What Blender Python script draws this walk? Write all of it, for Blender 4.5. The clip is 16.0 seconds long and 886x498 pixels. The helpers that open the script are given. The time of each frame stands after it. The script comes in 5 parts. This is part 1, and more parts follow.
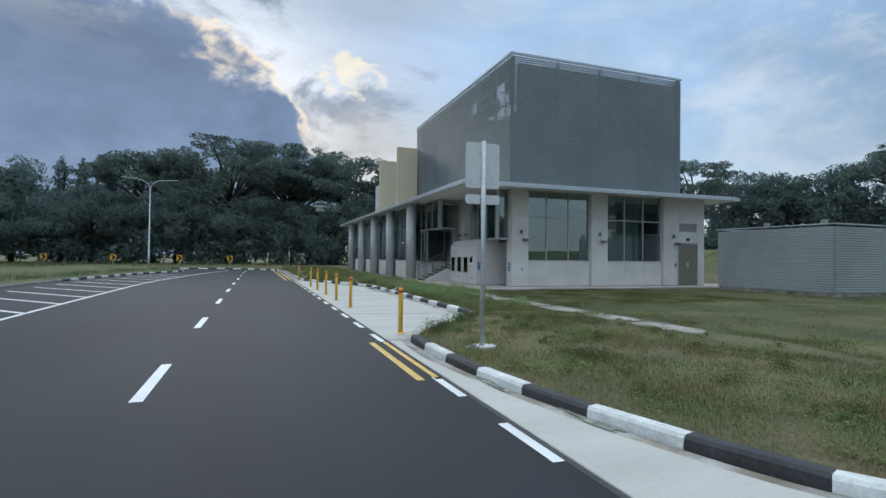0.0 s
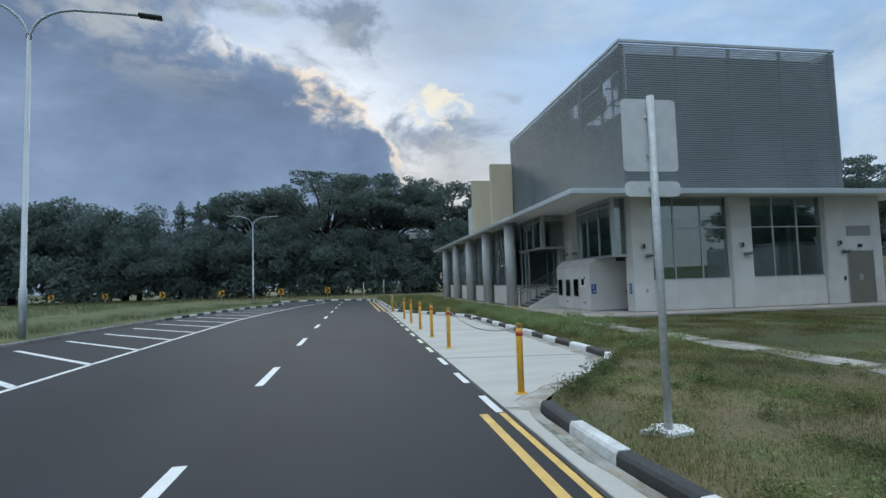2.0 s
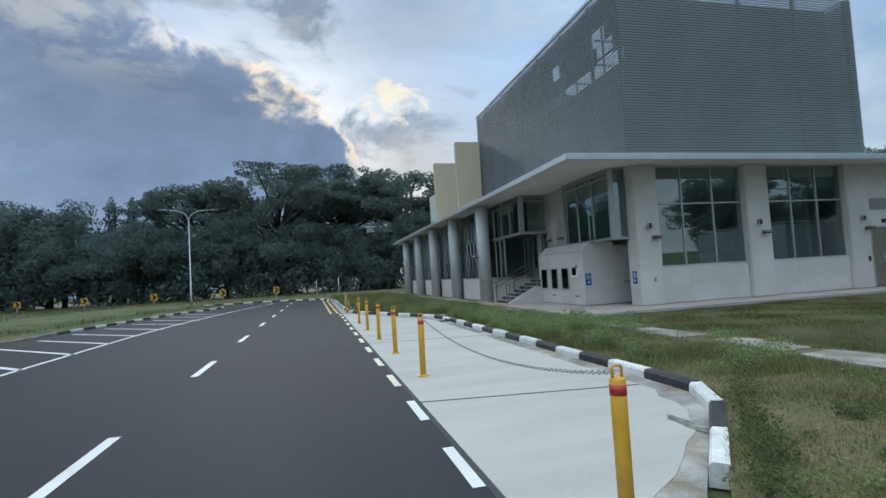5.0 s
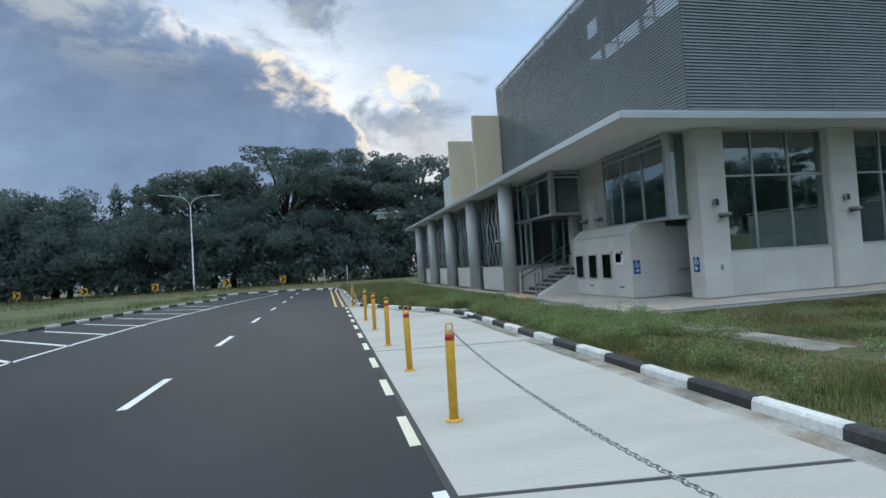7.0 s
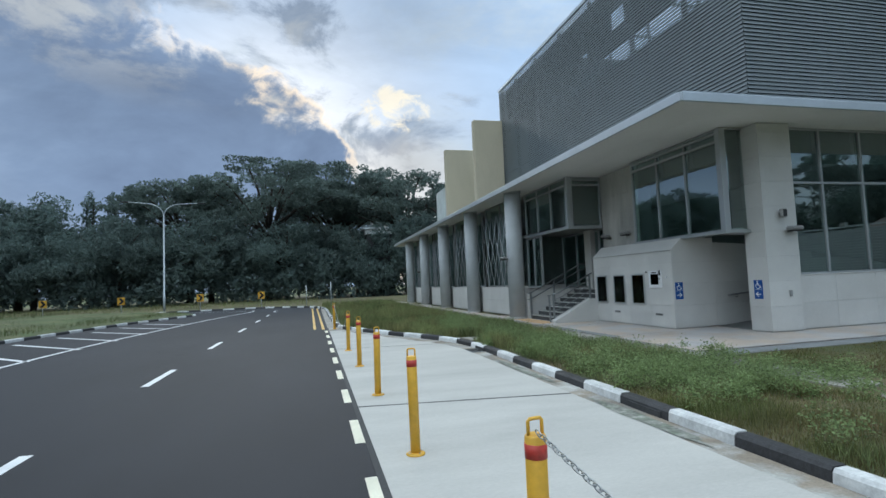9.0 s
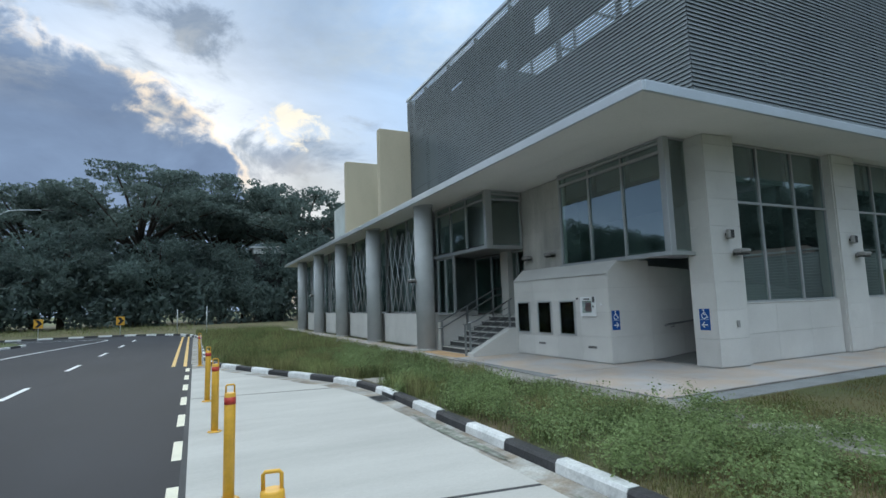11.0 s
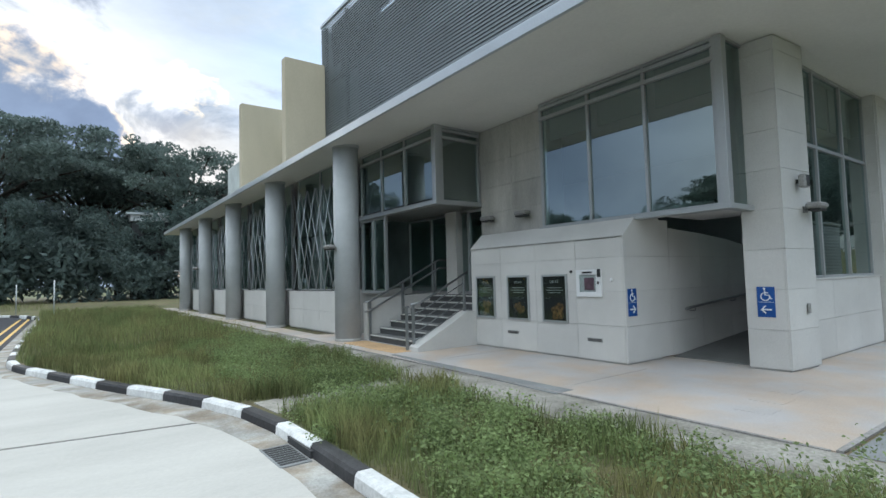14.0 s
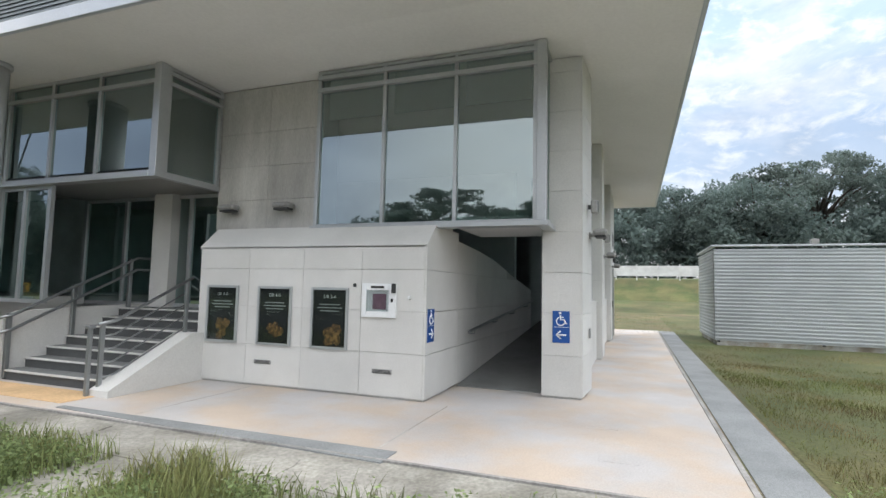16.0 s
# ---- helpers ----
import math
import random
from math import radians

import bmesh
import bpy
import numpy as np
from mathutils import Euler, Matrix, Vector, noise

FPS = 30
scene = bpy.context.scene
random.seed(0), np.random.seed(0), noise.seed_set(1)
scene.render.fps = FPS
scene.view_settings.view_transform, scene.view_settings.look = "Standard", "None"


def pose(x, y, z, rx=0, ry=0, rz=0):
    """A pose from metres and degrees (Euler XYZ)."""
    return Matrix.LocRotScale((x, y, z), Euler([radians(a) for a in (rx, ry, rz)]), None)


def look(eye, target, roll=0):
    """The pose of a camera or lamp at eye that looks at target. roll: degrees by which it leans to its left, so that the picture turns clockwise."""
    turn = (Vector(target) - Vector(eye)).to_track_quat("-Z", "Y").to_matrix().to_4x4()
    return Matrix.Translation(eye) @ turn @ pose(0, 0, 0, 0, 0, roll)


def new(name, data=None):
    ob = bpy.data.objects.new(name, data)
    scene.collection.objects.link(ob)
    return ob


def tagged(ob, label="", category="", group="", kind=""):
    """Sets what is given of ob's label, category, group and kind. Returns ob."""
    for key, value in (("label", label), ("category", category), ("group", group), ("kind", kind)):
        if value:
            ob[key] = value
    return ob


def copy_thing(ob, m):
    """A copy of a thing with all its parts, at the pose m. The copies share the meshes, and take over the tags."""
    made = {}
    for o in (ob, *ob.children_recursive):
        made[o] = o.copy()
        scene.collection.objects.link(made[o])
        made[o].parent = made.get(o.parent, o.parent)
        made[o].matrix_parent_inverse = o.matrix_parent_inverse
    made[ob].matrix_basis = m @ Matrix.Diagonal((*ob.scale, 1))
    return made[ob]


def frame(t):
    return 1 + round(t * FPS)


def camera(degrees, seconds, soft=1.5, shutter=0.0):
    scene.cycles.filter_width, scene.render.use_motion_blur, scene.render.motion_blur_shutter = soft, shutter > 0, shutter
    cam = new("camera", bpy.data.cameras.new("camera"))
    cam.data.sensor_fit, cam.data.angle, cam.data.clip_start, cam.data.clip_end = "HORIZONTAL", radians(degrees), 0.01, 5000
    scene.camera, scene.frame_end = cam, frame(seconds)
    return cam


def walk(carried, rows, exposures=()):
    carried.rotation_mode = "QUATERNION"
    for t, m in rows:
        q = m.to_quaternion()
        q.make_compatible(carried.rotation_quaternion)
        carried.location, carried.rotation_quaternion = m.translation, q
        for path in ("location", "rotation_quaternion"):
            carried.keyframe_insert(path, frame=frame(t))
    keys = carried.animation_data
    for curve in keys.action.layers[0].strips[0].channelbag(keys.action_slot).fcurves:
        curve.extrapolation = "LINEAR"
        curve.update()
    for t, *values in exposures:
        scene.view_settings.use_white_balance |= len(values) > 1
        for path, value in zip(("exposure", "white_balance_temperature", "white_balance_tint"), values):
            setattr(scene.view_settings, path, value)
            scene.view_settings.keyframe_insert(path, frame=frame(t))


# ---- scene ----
cam = camera(81.3, 16.0)
PATH = [
    (0, (-0.143, 0.28, 1.494), (0.535, 2.161, 1.529), 0.7),
    (0.5, (0.057, 0.977, 1.514), (0.436, 2.939, 1.588), 0.4),
    (1, (0.192, 1.698, 1.533), (0.522, 3.667, 1.649), -0.6),
    (1.5, (0.253, 2.38, 1.542), (0.576, 4.35, 1.666), -1.2),
    (2, (0.321, 3.125, 1.569), (0.651, 5.093, 1.7), -1.7),
    (2.5, (0.401, 3.914, 1.54), (0.76, 5.878, 1.665), -2.4),
    (3, (0.5, 4.654, 1.48), (0.887, 6.614, 1.567), -2.7),
    (5.5, (1.014, 8.205, 1.558), (1.505, 10.14, 1.666), -3.4),
    (6, (1.131, 8.931, 1.583), (1.614, 10.869, 1.684), -3.4),
    (6.5, (1.232, 9.653, 1.536), (1.695, 11.597, 1.621), -3.9),
    (7, (1.322, 10.407, 1.554), (1.761, 12.358, 1.615), -3.6),
    (7.5, (1.417, 11.166, 1.576), (1.838, 13.12, 1.624), -3.5),
    (8, (1.477, 11.845, 1.577), (1.898, 13.799, 1.641), -3.5),
    (8.5, (1.525, 12.632, 1.538), (1.964, 14.581, 1.633), -2.9),
    (9, (1.562, 13.352, 1.561), (2.053, 15.286, 1.692), -2.4),
    (9.5, (1.583, 14.012, 1.574), (2.161, 15.92, 1.738), -2.4),
    (10, (1.705, 14.652, 1.583), (2.404, 16.515, 1.782), -2.4),
    (12.5, (2.948, 17.876, 1.62), (3.894, 19.628, 1.809), -1.5),
    (13, (3.169, 18.566, 1.624), (4.125, 20.316, 1.774), -1.7),
    (13.5, (3.295, 19.234, 1.61), (4.321, 20.946, 1.73), -1.8),
    (14, (3.457, 19.944, 1.562), (4.63, 21.56, 1.676), -1.5),
    (14.5, (3.568, 20.571, 1.516), (4.942, 22.02, 1.625), -0.9),
    (15, (3.665, 21.212, 1.468), (5.215, 22.454, 1.704), -0.5),
    (15.5, (4.01, 21.726, 1.565), (5.772, 22.635, 1.82), -1.4),
    (16, (4.27, 22.341, 1.58), (6.14, 23.032, 1.738), 1.2),
]

EXPOSURES = [(0.0, 0.27, 5950, 2.0), (1.5, 0.20, 5900, 1.0), (5.5, 0.32, 5950, 1.0), (7.0, 0.35, 5950, 1.0), (9.0, 0.38, 5950, 1.0), (12.5, 0.54, 6050, 1.0), (13.5, 0.68, 6150, 2.0), (14.0, 0.84, 6300, 3.5), (14.5, 1.12, 6500, 6.0), (15.0, 1.28, 6700, 8.0), (16.0, 1.45, 6950, 10.0)]
walk(cam, [(t, look(eye, target, roll)) for t, eye, target, roll in PATH], EXPOSURES)


# ---- sky and sun ----
def sky():
    world = bpy.data.worlds.new("evening_sky")
    scene.world = world
    world.use_nodes = True
    nt = world.node_tree
    n, l = nt.nodes, nt.links
    n.clear()

    def math_node(op, a, b=None, clamp=False):
        m = n.new("ShaderNodeMath")
        m.operation, m.use_clamp = op, clamp
        for i, v in enumerate((a, b)):
            if v is None:
                continue
            if isinstance(v, (int, float)):
                m.inputs[i].default_value = v
            else:
                l.new(v, m.inputs[i])
        return m.outputs[0]

    def ramp(fac, stops):
        r = n.new("ShaderNodeValToRGB")
        e = r.color_ramp.elements
        while len(e) < len(stops):
            e.new(0.5)
        for el, (p, c) in zip(e, stops):
            el.position, el.color = p, (*c, 1) if len(c) == 3 else c
        l.new(fac, r.inputs[0])
        return r.outputs[0]

    def mix(fac, a, b):
        m = n.new("ShaderNodeMix")
        m.data_type = "RGBA"
        for sock, v in ((m.inputs[0], fac), (m.inputs[6], a), (m.inputs[7], b)):
            if isinstance(v, tuple):
                sock.default_value = (*v, 1)
            elif isinstance(v, (int, float)):
                sock.default_value = v
            else:
                l.new(v, sock)
        return m.outputs[2]

    def smooth(v, lo, hi):
        m = n.new("ShaderNodeMapRange")
        m.interpolation_type = "SMOOTHSTEP"
        l.new(v, m.inputs[0])
        m.inputs[1].default_value, m.inputs[2].default_value = lo, hi
        return m.outputs[0]

    tc = n.new("ShaderNodeTexCoord")
    sep = n.new("ShaderNodeSeparateXYZ")
    l.new(tc.outputs["Generated"], sep.inputs[0])
    dx, dy, dz = sep.outputs
    azim = math_node("ARCTAN2", dx, dy)          # 0 along the road, positive to the right
    elev = math_node("ARCSINE", dz)
    flat = n.new("ShaderNodeCombineXYZ")         # clouds in azimuth and height
    l.new(azim, flat.inputs[0]), l.new(elev, flat.inputs[1])

    def noise_node(scale, detail, rough=0.55, stretch=(1, 1.6, 1), dist=0.0, offset=0.0):
        mp = n.new("ShaderNodeMapping")
        mp.inputs["Scale"].default_value = stretch
        mp.inputs["Location"].default_value = (offset, offset * 0.7, 0)
        l.new(flat.outputs[0], mp.inputs[0])
        t = n.new("ShaderNodeTexNoise")
        t.inputs["Scale"].default_value, t.inputs["Detail"].default_value = scale, detail
        t.inputs["Roughness"].default_value, t.inputs["Distortion"].default_value = rough, dist
        l.new(mp.outputs[0], t.inputs[0])
        return t.outputs[0]

    nish = n.new("ShaderNodeTexSky")
    nish.sky_type, nish.sun_disc = "NISHITA", False
    nish.sun_elevation, nish.sun_rotation = radians(16), radians(-4)
    nish.air_density, nish.dust_density, nish.ozone_density = 1.0, 1.5, 1.5
    base = n.new("ShaderNodeMix")
    base.data_type, base.blend_type = "RGBA", "MULTIPLY"
    base.inputs[0].default_value = 1.0
    l.new(nish.outputs[0], base.inputs[6])
    base.inputs[7].default_value = (0.075, 0.075, 0.085, 1)
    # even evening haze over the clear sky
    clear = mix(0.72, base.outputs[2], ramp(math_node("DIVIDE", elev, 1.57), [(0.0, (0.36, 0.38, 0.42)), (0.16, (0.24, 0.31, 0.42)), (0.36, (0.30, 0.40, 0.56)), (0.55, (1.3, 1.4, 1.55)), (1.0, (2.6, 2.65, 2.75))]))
    # thin bright high cloud
    veil = smooth(noise_node(3.2, 9, 0.6, (1, 2.2, 1), 0.4, 4.0), 0.42, 0.72)
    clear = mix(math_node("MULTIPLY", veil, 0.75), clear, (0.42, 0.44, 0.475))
    small = smooth(noise_node(16, 6, 0.6, (1, 2.0, 1), 0.3, 9.0), 0.48, 0.68)
    east = smooth(azim, 0.75, 1.15)
    clear = mix(math_node("MULTIPLY", math_node("MULTIPLY", small, east), 0.5), clear, (0.44, 0.46, 0.49))
    # the great dark cloud: its upper edge falls from left to right
    ragged = math_node("ADD", math_node("MULTIPLY", math_node("SUBTRACT", noise_node(6.0, 11, 0.60, (1, 1.25, 1), 0.25, 1.7), 0.5), 0.24), math_node("MULTIPLY", math_node("SUBTRACT", noise_node(15.0, 5, 0.55, (1, 1.2, 1), 0.9, 2.9), 0.5), 0.12))
    edge = math_node("SUBTRACT", math_node("SUBTRACT", math_node("MINIMUM", 0.50, math_node("SUBTRACT", 0.318, math_node("MULTIPLY", azim, 0.47))), math_node("MULTIPLY", smooth(azim, 0.02, 0.2), 0.26)), elev)
    depth = math_node("ADD", edge, ragged)
    mass = smooth(depth, -0.014, 0.028)
    left = math_node("SUBTRACT", 1.0, smooth(math_node("ABSOLUTE", math_node("ADD", azim, 0.45)), 0.7, 1.3))
    mass = math_node("MULTIPLY", mass, left)
    body = math_node("ADD", math_node("MULTIPLY", noise_node(3.6, 10, 0.58, (1, 1.7, 1), 0.5, 6.0), 0.5), math_node("MULTIPLY", elev, 0.5))
    inner = ramp(body, [(0.26, (0.265, 0.318, 0.44)), (0.36, (0.20, 0.25, 0.365)), (0.46, (0.16, 0.20, 0.30)), (0.62, (0.20, 0.235, 0.325))])
    high = math_node("MULTIPLY", smooth(elev, 0.30, 0.44), smooth(noise_node(5.2, 10, 0.62, (1, 1.9, 1), 0.15, 27.0), 0.46, 0.62))
    inner = mix(math_node("MULTIPLY", high, 0.8), inner, (0.47, 0.455, 0.46))
    # broken grey cloud above it
    broken = smooth(math_node("ADD", noise_node(4.2, 9, 0.6, (1, 1.9, 1), 0.5, 12.0), math_node("MULTIPLY", depth, 0.40)), 0.41, 0.55)
    broken = math_node("MULTIPLY", broken, math_node("SUBTRACT", 1.0, smooth(azim, 0.25, 0.75)))
    tone = ramp(noise_node(7.5, 9, 0.62, (1, 1.7, 1), 0.6, 33.0), [(0.32, (0.17, 0.205, 0.285)), (0.5, (0.235, 0.265, 0.335)), (0.66, (0.36, 0.36, 0.385))])
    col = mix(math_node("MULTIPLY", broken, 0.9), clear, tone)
    # light behind the rim, where the sun hides
    near_sun = math_node("SUBTRACT", 1.0, smooth(math_node("ABSOLUTE", math_node("ADD", azim, 0.04)), 0.05, 0.33))
    rim = math_node("MULTIPLY", math_node("SUBTRACT", 1.0, smooth(math_node("ABSOLUTE", math_node("SUBTRACT", math_node("MULTIPLY", depth, -1.0), 0.006)), 0.0, 0.026)), math_node("MULTIPLY", near_sun, smooth(noise_node(9.0, 5, 0.6, (1, 1.2, 1), 0.3, 15.0), 0.36, 0.58)))
    col = mix(math_node("MULTIPLY", rim, 0.8), col, (0.95, 0.73, 0.55))
    # a lit puff and the warm glow low over the trees
    puff = math_node("ADD", math_node("POWER", math_node("DIVIDE", math_node("SUBTRACT", azim, 0.165), 0.06), 2.0), math_node("POWER", math_node("DIVIDE", math_node("SUBTRACT", elev, 0.335), 0.035), 2.0))
    puff = math_node("SUBTRACT", 1.0, smooth(math_node("ADD", puff, math_node("MULTIPLY", math_node("SUBTRACT", noise_node(22.0, 8, 0.6, (1, 1.3, 1), 0.4, 3.0), 0.5), 6.0)), 0.0, 1.2))
    col = mix(math_node("MULTIPLY", puff, 0.8), col, (0.84, 0.70, 0.54))
    glow = math_node("ADD", math_node("POWER", math_node("DIVIDE", math_node("SUBTRACT", azim, 0.17), 0.16), 2.0), math_node("POWER", math_node("DIVIDE", math_node("SUBTRACT", elev, 0.20), 0.09), 2.0))
    col = mix(math_node("MULTIPLY", math_node("SUBTRACT", 1.0, smooth(glow, 0.0, 1.3)), 0.30), col, (0.62, 0.50, 0.42))
    col = mix(mass, col, inner)
    # the evening side of the sky, to the west, is the brighter one
    west = math_node("ADD", 1.0, math_node("MULTIPLY", smooth(math_node("MULTIPLY", azim, -1.0), 0.85, 1.8), 1.5))
    lift = n.new("ShaderNodeVectorMath")
    lift.operation = "SCALE"
    grey = math_node("ADD", 0.55, math_node("MULTIPLY", noise_node(2.2, 7, 0.6, (1, 2.0, 1), 0.4, 20.0), 0.9))
    l.new(col, lift.inputs[0]), l.new(math_node("MULTIPLY", math_node("MULTIPLY", west, grey), math_node("ADD", 1.0, math_node("MULTIPLY", math_node("SUBTRACT", smooth(azim, 0.16, 0.5), smooth(azim, 0.95, 1.25)), 0.42))), lift.inputs["Scale"])
    col = lift.outputs[0]
    dusk = smooth(math_node("MULTIPLY", azim, -1.0), 0.85, 1.3)
    col = mix(math_node("MULTIPLY", dusk, 0.55), col, (0.62, 0.635, 0.63))
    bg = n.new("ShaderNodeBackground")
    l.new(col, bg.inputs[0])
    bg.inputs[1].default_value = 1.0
    out = n.new("ShaderNodeOutputWorld")
    l.new(bg.outputs[0], out.inputs[0])


sky()
sun = new("sun", bpy.data.lights.new("sun", "SUN"))
sun.data.energy, sun.data.angle, sun.data.color = 0.6, radians(25), (1.0, 0.93, 0.84)
sun.matrix_world = look((0, 0, 50), (0.07 * 50, -1.0 * 50, 50 - 0.29 * 50))


# ---- materials ----
def material(name, color, rough=0.8, metal=0.0, grain=0.15, grain_scale=40.0, stain=0.2, stain_scale=0.8, bump=0.1, bump_scale=60.0, second=None, vary=0.0, island=0.0, stretch=(1, 1, 1), spec=0.5):
    m = bpy.data.materials.new(name)
    m.use_nodes = True
    n, l = m.node_tree.nodes, m.node_tree.links
    b = n["Principled BSDF"]
    b.inputs["Roughness"].default_value, b.inputs["Metallic"].default_value = rough, metal
    b.inputs["Specular IOR Level"].default_value = spec
    pos = n.new("ShaderNodeNewGeometry")
    mp = n.new("ShaderNodeMapping")
    mp.inputs["Scale"].default_value = stretch
    l.new(pos.outputs["Position"], mp.inputs[0])

    def tex(scale, detail=4):
        t = n.new("ShaderNodeTexNoise")
        t.inputs["Scale"].default_value, t.inputs["Detail"].default_value, t.inputs["Roughness"].default_value = scale, detail, 0.6
        l.new(mp.outputs[0], t.inputs[0])
        return t.outputs[0]

    def mixed(kind, fac, a, b2):
        x = n.new("ShaderNodeMix")
        x.data_type, x.blend_type = "RGBA", kind
        for sock, v in ((x.inputs[0], fac), (x.inputs[6], a), (x.inputs[7], b2)):
            if isinstance(v, tuple):
                sock.default_value = (*v, 1)
            elif isinstance(v, (int, float)):
                sock.default_value = v
            else:
                l.new(v, sock)
        return x.outputs[2]

    def spread(v, lo, hi, a=0.32, z=0.68):
        r = n.new("ShaderNodeMapRange")
        l.new(v, r.inputs[0])
        for i, val in enumerate((a, z, lo, hi)):
            r.inputs[1 + i].default_value = val
        return r.outputs[0]

    c = tuple(color)
    if second:
        c = mixed("MIX", spread(tex(stain_scale * 1.7, 6), 0, 1, 0.40, 0.60), c, tuple(second))
    g = spread(tex(grain_scale, 3), 1 - grain, 1 + grain)
    c = mixed("MULTIPLY", 1.0, c, g)
    if stain:
        c = mixed("MULTIPLY", 1.0, c, spread(tex(stain_scale, 6), 1 - stain, 1 + stain * 0.5))
    if vary:
        info = n.new("ShaderNodeObjectInfo")
        c = mixed("MULTIPLY", 1.0, c, spread(info.outputs["Random"], 1 - vary, 1 + vary, 0, 1))
    if island:
        c = mixed("MULTIPLY", 1.0, c, spread(pos.outputs["Random Per Island"], 1 - island, 1 + island, 0, 1))
    if isinstance(c, tuple):
        b.inputs["Base Color"].default_value = (*c, 1)
    else:
        l.new(c, b.inputs["Base Color"])
    if bump:
        bn = n.new("ShaderNodeBump")
        bn.inputs["Strength"].default_value, bn.inputs["Distance"].default_value = bump, 0.02
        l.new(tex(bump_scale, 4), bn.inputs["Height"])
        l.new(bn.outputs[0], b.inputs["Normal"])
    return m


def glass(name, tint, gloss_ior=1.55):
    m = bpy.data.materials.new(name)
    m.use_nodes = True
    n, l = m.node_tree.nodes, m.node_tree.links
    n.remove(n["Principled BSDF"])
    tr, gl, mx, fr = n.new("ShaderNodeBsdfTransparent"), n.new("ShaderNodeBsdfGlossy"), n.new("ShaderNodeMixShader"), n.new("ShaderNodeFresnel")
    tr.inputs[0].default_value = (*tint, 1)
    gl.inputs["Roughness"].default_value = 0.015
    gl.inputs[0].default_value = (0.88, 1.0, 0.98, 1)
    fr.inputs[0].default_value = gloss_ior
    l.new(fr.outputs[0], mx.inputs[0]), l.new(tr.outputs[0], mx.inputs[1]), l.new(gl.outputs[0], mx.inputs[2])
    l.new(mx.outputs[0], n["Material Output"].inputs[0])
    return m


ASPHALT = material("asphalt", (0.022, 0.023, 0.029), 0.74, spec=0.4, grain=0.4, grain_scale=140, stain=0.4, stain_scale=0.35, bump=0.25, bump_scale=220, stretch=(1, 0.35, 1))
BANK = material("bank_grass_soil", (0.085, 0.115, 0.042), 0.95, grain=0.3, grain_scale=18, stain=0.35, stain_scale=0.4, bump=0.5, bump_scale=14, second=(0.11, 0.115, 0.05))
SIGN_BACK = material("sign_back_aluminium", (0.62, 0.64, 0.65), 0.5, metal=0.15, grain=0.04, grain_scale=12, stain=0.1, stain_scale=4, bump=0.02)
ROAD_WHITE = material("white_road_paint", (0.72, 0.73, 0.74), 0.6, grain=0.12, grain_scale=90, stain=0.12, stain_scale=2, bump=0.1)
ROAD_CREAM = material("cream_road_paint", (0.72, 0.69, 0.55), 0.6, grain=0.12, grain_scale=90, stain=0.15, stain_scale=2, bump=0.1)
ROAD_YELLOW = material("yellow_road_paint", (0.68, 0.45, 0.13), 0.6, grain=0.14, grain_scale=80, stain=0.2, stain_scale=3, bump=0.1)
PAD = material("pale_concrete", (0.475, 0.465, 0.435), 0.85, grain=0.06, grain_scale=60, stain=0.14, stain_scale=0.7, bump=0.15, bump_scale=90, stretch=(0.5, 1.6, 1))
GUTTER = material("weathered_concrete", (0.40, 0.40, 0.38), 0.9, grain=0.15, grain_scale=40, stain=0.45, stain_scale=1.3, bump=0.2, second=(0.27, 0.23, 0.18))
JOINT = material("bitumen_joint", (0.05, 0.052, 0.055), 0.8, grain=0.3, stain=0.3)
KERB_W = material("white_kerb_paint", (0.68, 0.69, 0.69), 0.7, grain=0.12, grain_scale=30, stain=0.25, stain_scale=3.5, bump=0.2, bump_scale=30, vary=0.08)
KERB_B = material("black_kerb_paint", (0.035, 0.036, 0.04), 0.65, grain=0.3, grain_scale=30, stain=0.35, stain_scale=3, bump=0.2, bump_scale=30, vary=0.2)
KERB_G = material("bare_kerb_concrete", (0.28, 0.27, 0.26), 0.9, grain=0.2, grain_scale=30, stain=0.35, stain_scale=2, bump=0.2, vary=0.1)
EARTH = material("verge_soil", (0.095, 0.105, 0.04), 0.95, grain=0.35, grain_scale=18, stain=0.4, stain_scale=0.35, bump=0.5, bump_scale=14, second=(0.145, 0.115, 0.06))
LAWN = material("mown_lawn", (0.105, 0.098, 0.038), 0.95, grain=0.3, grain_scale=25, stain=0.35, stain_scale=0.25, bump=0.5, bump_scale=20, second=(0.060, 0.078, 0.024))
# pale stone darkened for the canopy's shade, plus real stains running down
STONE_W = material("shaded_stained_cladding", (0.46, 0.45, 0.425), 0.75, grain=0.1, grain_scale=70, stain=0.28, stain_scale=1.6, bump=0.06, bump_scale=80, vary=0.06, stretch=(1, 1, 0.25))
GROUND = material("far_grass", (0.10, 0.12, 0.045), 0.95, grain=0.3, grain_scale=6, stain=0.35, stain_scale=0.05, bump=0.3, bump_scale=5)
SAND = material("sandy_slab", (0.36, 0.345, 0.31), 0.95, grain=0.2, grain_scale=25, stain=0.4, stain_scale=0.9, bump=0.4, bump_scale=30, second=(0.22, 0.21, 0.18))
DIRT = material("green_algae_stain", (0.16, 0.18, 0.14), 0.9, grain=0.3, grain_scale=20, stain=0.5, stain_scale=4, second=(0.30, 0.30, 0.27))
APRON = material("washed_concrete_apron", (0.47, 0.45, 0.44), 0.85, grain=0.08, grain_scale=60, stain=0.16, stain_scale=0.55, bump=0.15, bump_scale=80, second=(0.50, 0.415, 0.34))
TACTILE = material("orange_tactile_paving", (0.60, 0.40, 0.22), 0.85, grain=0.12, grain_scale=30, stain=0.2, stain_scale=1.5, bump=0.3)
